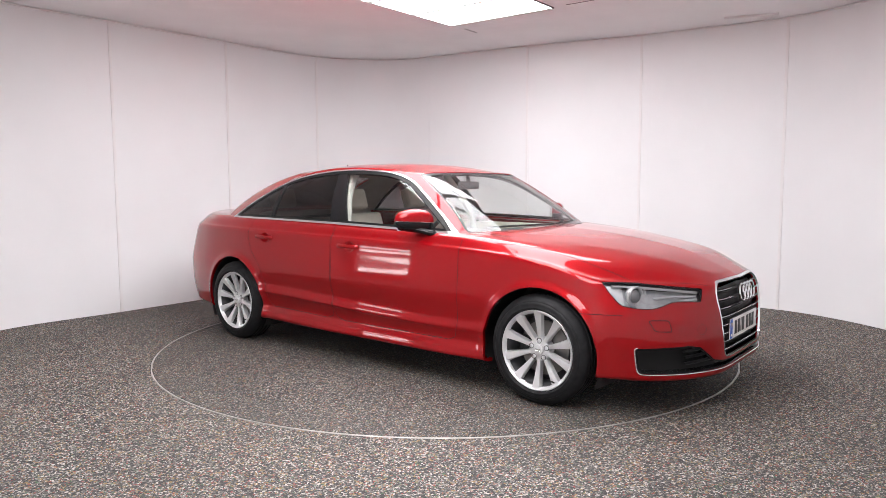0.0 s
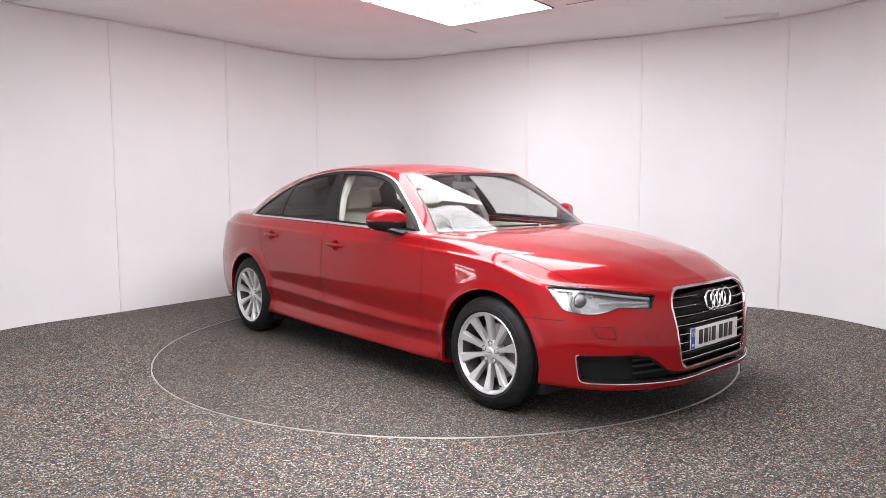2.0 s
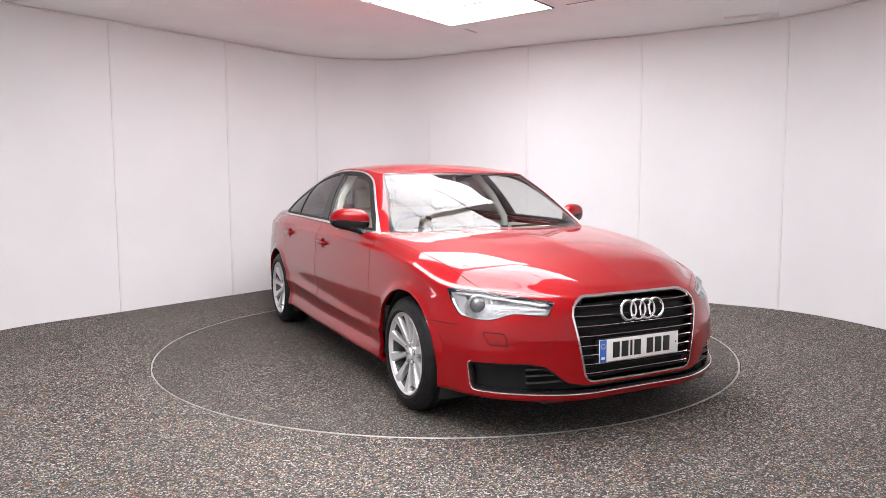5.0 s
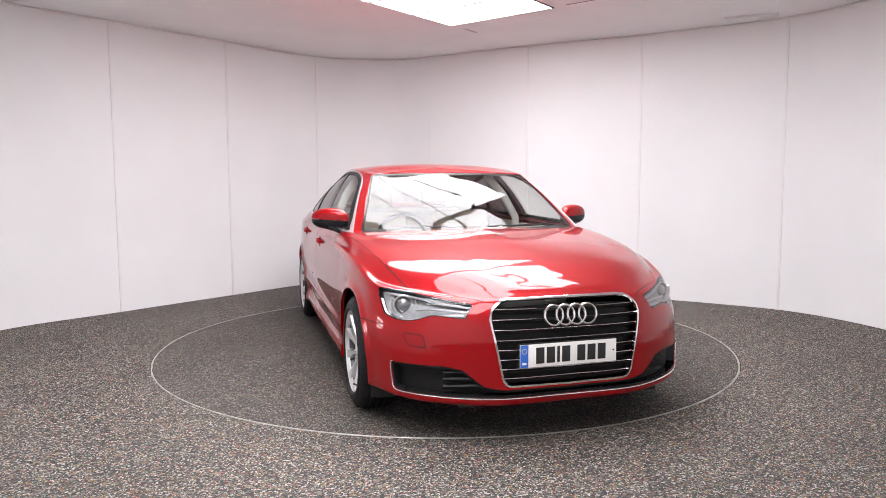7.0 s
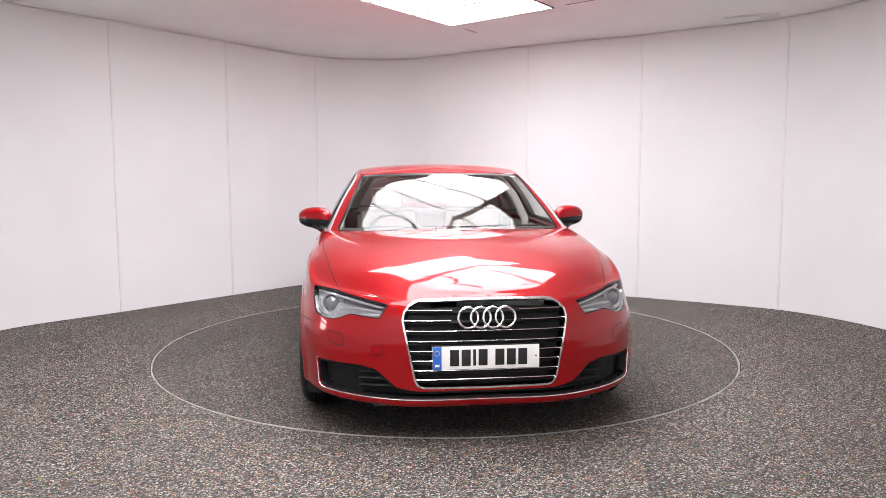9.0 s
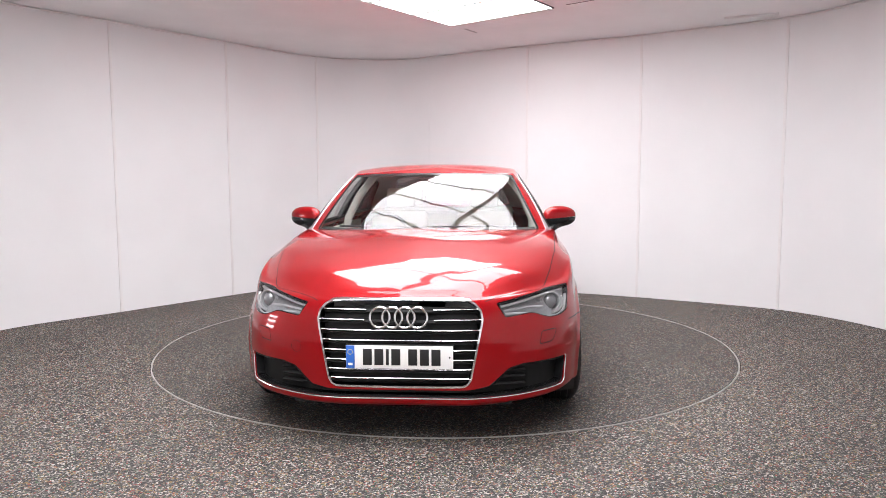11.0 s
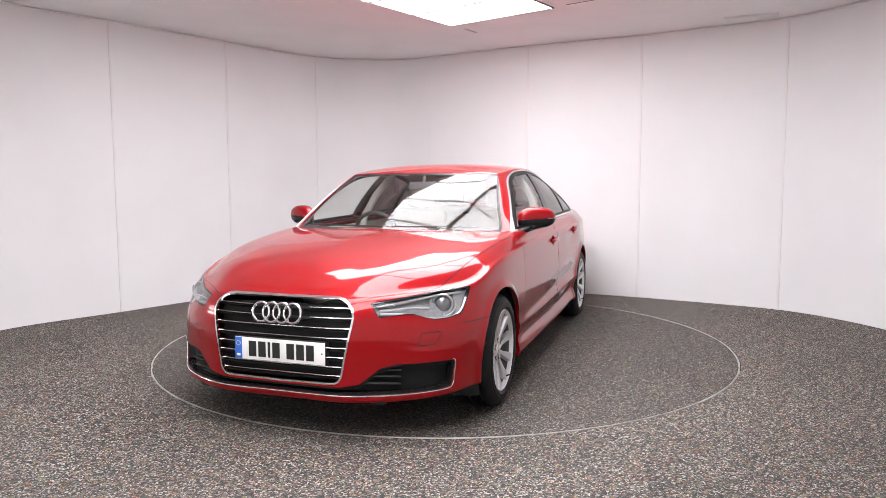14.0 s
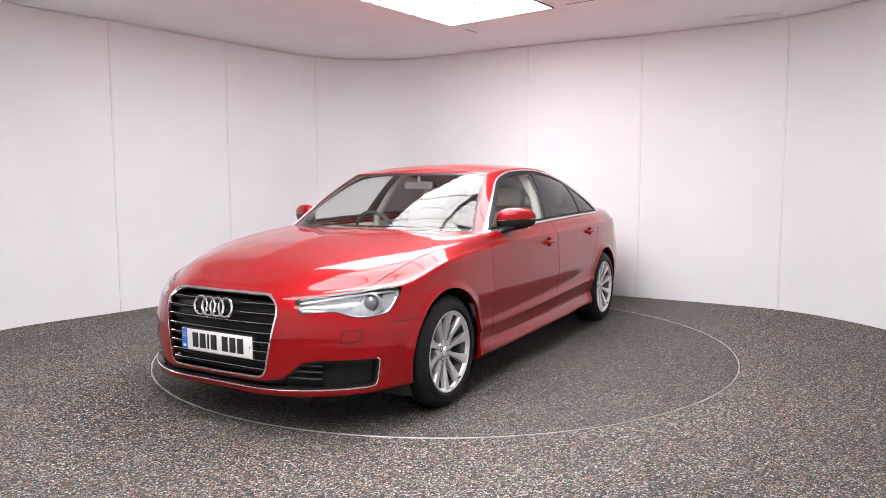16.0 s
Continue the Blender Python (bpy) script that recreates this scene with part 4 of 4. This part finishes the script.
    for s in (-1, 1):
        for z0, z1, y0, y1, d in ((.385, .372, .47, .62, .02), (.352, .340, .46, .62, .02), (.318, .305, .44, .62, .02)):
            pts = []
            for t in np.linspace(0, 1, 10):
                q, n = front_point(s * (y0 + (y1 - y0) * t), z0 + (z1 - z0) * t)
                pts.append(q - n * d)
            bm = bmesh.new()
            tube(bm, pts, .008, 6, False, 1.8)
            part("intake_slat", bm, GRILLE_BLACK, intake)
    # tow eye cover
    q, n = front_point(-.527, .489)
    bm = bmesh.new()
    tube(bm, [front_point(-.527 + .028 * math.cos(a), .489 + .028 * math.sin(a))[0] + n * .0005 for a in np.linspace(0, 2 * math.pi, 32, endpoint=False)], .0007, 5, True)
    part("tow_eye_line", bm, GAP_BLACK, CAR)


def wheel():
    """Tyre on a ten-spoke rim; the outside faces -y, the hub at the origin."""
    ob = new("wheel")
    ob["label"] = "ten-spoke silver alloy wheel with a black tyre"
    bm = bmesh.new()
    prof = [(.222, .10), (.245, .112), (.275, .116), (.297, .108), (.313, .092), (.320, .078)]
    for c in (.055, .018, -.018, -.055):
        prof += [(.324, c + .010), (.317, c + .006), (.317, c - .002), (.324, c - .006)]
    prof += [(.3215, -.074), (.317, -.083), (.310, -.092), (.301, -.100), (.291, -.107), (.284, -.1105), (.2815, -.1105), (.2795, -.1135), (.268, -.1165), (.253, -.115), (.2505, -.1165), (.246, -.1135), (.238, -.108), (.228, -.100), (.222, -.094)]
    lathe(bm, prof, 96)
    part("tyre", bm, RUBBER, ob, "black road tyre", 50)
    bm = bmesh.new()
    lathe(bm, [(.234, -.098), (.2355, -.106), (.232, -.110), (.224, -.107), (.217, -.098), (.213, -.088)], 80)
    rim = part("rim", bm, ALLOY, ob, "silver alloy rim")
    bm = bmesh.new()
    lathe(bm, [(.215, -.090), (.209, -.06), (.203, -.02), (.203, .05), (.214, .09), (.232, .10)], 64)
    part("barrel", bm, ALLOY_DARK, rim, "shaded inside of the rim")
    bm = bmesh.new()
    n = 11
    rows = []
    for i in range(n):
        t = i / (n - 1)
        r = .040 + (.2295 - .040) * t
        w = .0105 + .0175 * t ** 1.8
        d = -.072 - .034 * t ** 1.25
        th = .042 - .018 * t
        rows.append([bm.verts.new((-w * 1.2, d + th, r)), bm.verts.new((-w * 1.12, d + .010, r)), bm.verts.new((-w * .92, d + .001, r)), bm.verts.new((0, d, r)),
                     bm.verts.new((w * .92, d + .001, r)), bm.verts.new((w * 1.12, d + .010, r)), bm.verts.new((w * 1.2, d + th, r))])
    for a, b in zip(rows, rows[1:]):
        for i in range(6):
            bm.faces.new((a[i], a[i + 1], b[i + 1], b[i]))
        bm.faces.new((a[6], a[0], b[0], b[6]))
    bm.faces.new(rows[0])
    bm.faces.new(rows[-1][::-1])
    spoke = part("spoke", bm, ALLOY, rim, smooth=28)
    for k in range(1, 10):
        c = spoke.copy()
        scene.collection.objects.link(c)
        c.matrix_basis = pose(0, 0, 0, 0, 36 * k, 0)
    bm = bmesh.new()
    lathe(bm, [(.0001, -.086), (.018, -.086), (.029, -.084), (.031, -.080), (.033, -.076), (.052, -.075), (.066, -.071), (.072, -.060), (.072, -.02)], 40)
    part("hub", bm, ALLOY, ob, "silver hub with a round cap")
    bm = bmesh.new()
    for k in range(4):
        tube(bm, [((k - 1.5) * .0085 + .0065 * math.cos(a), -.0873, .0065 * math.sin(a)) for a in np.linspace(0, 2 * math.pi, 16, endpoint=False)], .0012, 5, True)
    part("cap_emblem", bm, CHROME, ob)
    for k in range(5):
        a = math.radians(72 * k + 18)
        bm = bmesh.new()
        lathe(bm, [(.0001, -.081), (.009, -.081), (.0115, -.078), (.0115, -.05)], 6)
        bmesh.ops.translate(bm, vec=(.053 * math.cos(a), 0, .053 * math.sin(a)), verts=bm.verts)
        part("wheel_bolt", bm, ALLOY, ob)
        bm = bmesh.new()
        lathe(bm, [(.0118, -.074), (.0145, -.0765), (.0165, -.076), (.0165, -.052)], 14)
        bmesh.ops.translate(bm, vec=(.053 * math.cos(a), 0, .053 * math.sin(a)), verts=bm.verts)
        part("bolt_seat", bm, ALLOY_DARK, ob)
    bm = bmesh.new()
    lathe(bm, [(.07, -.012), (.16, -.012), (.16, .012), (.07, .012)], 48)
    part("brake_disc", bm, DISC, ob)
    bm = bmesh.new()
    lathe(bm, [(.0001, .03), (.10, .03), (.205, .05)], 40)
    part("brake_shield", bm, ALLOY_DARK, ob)
    bm = bmesh.new()
    box(bm, (-.16, -.04, -.05), (-.085, .03, .06), .015)
    part("brake_caliper", bm, BLACK_MATT, ob)
    bm = bmesh.new()
    tube(bm, [(.12, -.098, -.17), (.115, -.112, -.162), (.112, -.122, -.158)], .0045, 6)
    part("valve", bm, BLACK_MATT, ob)
    return ob


def wheels():
    first = wheel()
    first.parent = CAR
    first.matrix_basis = pose(0, -.832, .332, 0, 1, 0)
    for x, s, a in ((0, 1, 6), (-WHEELBASE, -1, -8), (-WHEELBASE, 1, 3)):
        copy_thing(first, pose(x, s * .832, .332, 0, 0, 180 if s > 0 else 0) @ pose(0, 0, 0, 0, a, 0))
    # wheel housings
    for x in (0, -WHEELBASE):
        for s in (-1, 1):
            bm = bmesh.new()
            seg = 30
            ring = []
            for k in range(seg + 1):
                a = math.radians(-25 + 230 * k / seg)
                c, d = math.cos(a), math.sin(a)
                ring.append([bm.verts.new((x + r * c, s * y, .325 + r * d)) for r, y in ((.386, .90), (.40, .86), (.405, .60), (.02, .60))])
            for a, b in zip(ring, ring[1:]):
                for i in range(3):
                    bm.faces.new((a[i], a[i + 1], b[i + 1], b[i]))
            part("wheel_housing", bm, BLACK_MATT, CAR)
    # underside
    bm = bmesh.new()
    box(bm, (-2.44, -.80, .17), (-.46, .80, .24), .02)
    box(bm, (.42, -.55, .20), (.80, .55, .26), .02)
    box(bm, (-3.80, -.55, .24), (-3.34, .55, .30), .02)
    box(bm, (-3.34, -.58, .22), (.42, .58, .34), .02)
    part("underside", bm, BLACK_MATT, CAR)


def seat(x, y, wide, tall=True):
    ob = new("front_seat" if tall else "rear_seat")
    ob.parent = CAR
    ob["label"] = "beige leather seat"
    bm = bmesh.new()
    box(bm, (-.25, -wide / 2, .0), (.25, wide / 2, .15), .05, pose(x, y, .42, 0, -8, 0), 3)
    part("cushion", bm, BEIGE, ob)
    bm = bmesh.new()
    box(bm, (-.06, -wide / 2, .0), (.06, wide / 2, .60), .05, pose(x - .24, y, .48, 0, -18, 0), 3)
    part("backrest", bm, BEIGE, ob)
    for dy in ((0,) if tall else (-.38, .38)):
        bm = bmesh.new()
        box(bm, (-.045, -.125, .63), (.045, .125, .80), .04, pose(x - .24, y + dy, .48, 0, -17, 0), 3)
        part("headrest", bm, BEIGE, ob)


def interior():
    for y in (-.37, .37):
        seat(-1.62, y, .50)
    seat(-2.50, 0, 1.30, False)
    bm = bmesh.new()
    box(bm, (-2.9, -.80, .30), (-.55, .80, .36), .02)
    part("cabin_floor", bm, DASH, CAR)
    bm = bmesh.new()
    rows = []
    for y in np.linspace(-.80, .80, 21):
        k = (y / .8) ** 2
        hump = .03 * math.exp(-((y + .37) / .18) ** 2)
        rows.append([bm.verts.new((-.50 - .16 * k, y, .945)), bm.verts.new((-.75 - .08 * k, y, .955 + hump * .5)), bm.verts.new((-.95, y, .945 + hump)), bm.verts.new((-1.02, y, .90 + hump)), bm.verts.new((-1.0, y, .70)), bm.verts.new((-.9, y, .45))])
    for a, b in zip(rows, rows[1:]):
        for i in range(5):
            bm.faces.new((a[i], a[i + 1], b[i + 1], b[i]))
    part("dashboard", bm, DASH, CAR, "dark grey dashboard")
    bm = bmesh.new()
    box(bm, (-1.95, -.10, .36), (-.98, .10, .62), .03)
    part("centre_console", bm, DASH, CAR)
    st = new("steering_wheel")
    st.parent = CAR
    st["label"] = "dark steering wheel"
    m = pose(-1.14, -.37, .90, 0, -65, 0)
    bm = bmesh.new()
    tube(bm, [m @ Vector((.185 * math.cos(a), .185 * math.sin(a), 0)) for a in np.linspace(0, 2 * math.pi, 40, endpoint=False)], .015, 8, True)
    part("rim", bm, DASH, st)
    bm = bmesh.new()
    box(bm, (-.06, -.08, -.04), (.06, .08, .02), .02, m)
    box(bm, (-.02, -.18, -.015), (.02, .18, .0), .005, m)
    box(bm, (-.18, -.015, -.015), (.0, .015, .0), .005, m)
    part("boss", bm, DASH, st)
    bm = bmesh.new()
    box(bm, (-1.20, -.125, 1.245), (-1.17, .125, 1.305), .015)
    tube(bm, [(-1.185, 0, 1.29), (-1.185, 0, 1.32), (-1.195, 0, 1.345)], .016, 8)
    part("rear_view_mirror", bm, LAMP_GREY, CAR)
    bm = bmesh.new()
    box(bm, (-3.30, -.66, .99), (-2.80, .66, 1.01), .005)
    part("parcel_shelf", bm, DASH, CAR)
    for s in (-1, 1):
        # inner trim of the centre pillar
        bm = bmesh.new()
        tube(bm, [(-1.70, s * .78, .80), (-1.72, s * .775, 1.0), (-1.79, s * .69, 1.19), (-1.86, s * .555, 1.37)], .024, 8, False, 1.4, (1, 0, 0))
        part("pillar_trim", bm, LINER, CAR)


shell()
cabin()
mirror(-1)
mirror(1)
headlamp(False)
headlamp(True)
nose()
wheels()
interior()


# ---- what moves ----
def turn_at(t):
    return SPIN[0] + SPIN[1] * t + SPIN[2] * t * t + SPIN[3] * t ** 3


def motions():
    times = [0.5 * k for k in range(33)]
    walk(TABLE, [(t, pose(0, 0, 0, 0, 0, turn_at(t))) for t in times])
    walk(CAR, [(t, pose(0, 0, 0, 0, 0, turn_at(t)) @ pose(CAR_OFFSET[0], CAR_OFFSET[1], -0.008)) for t in times])


motions()
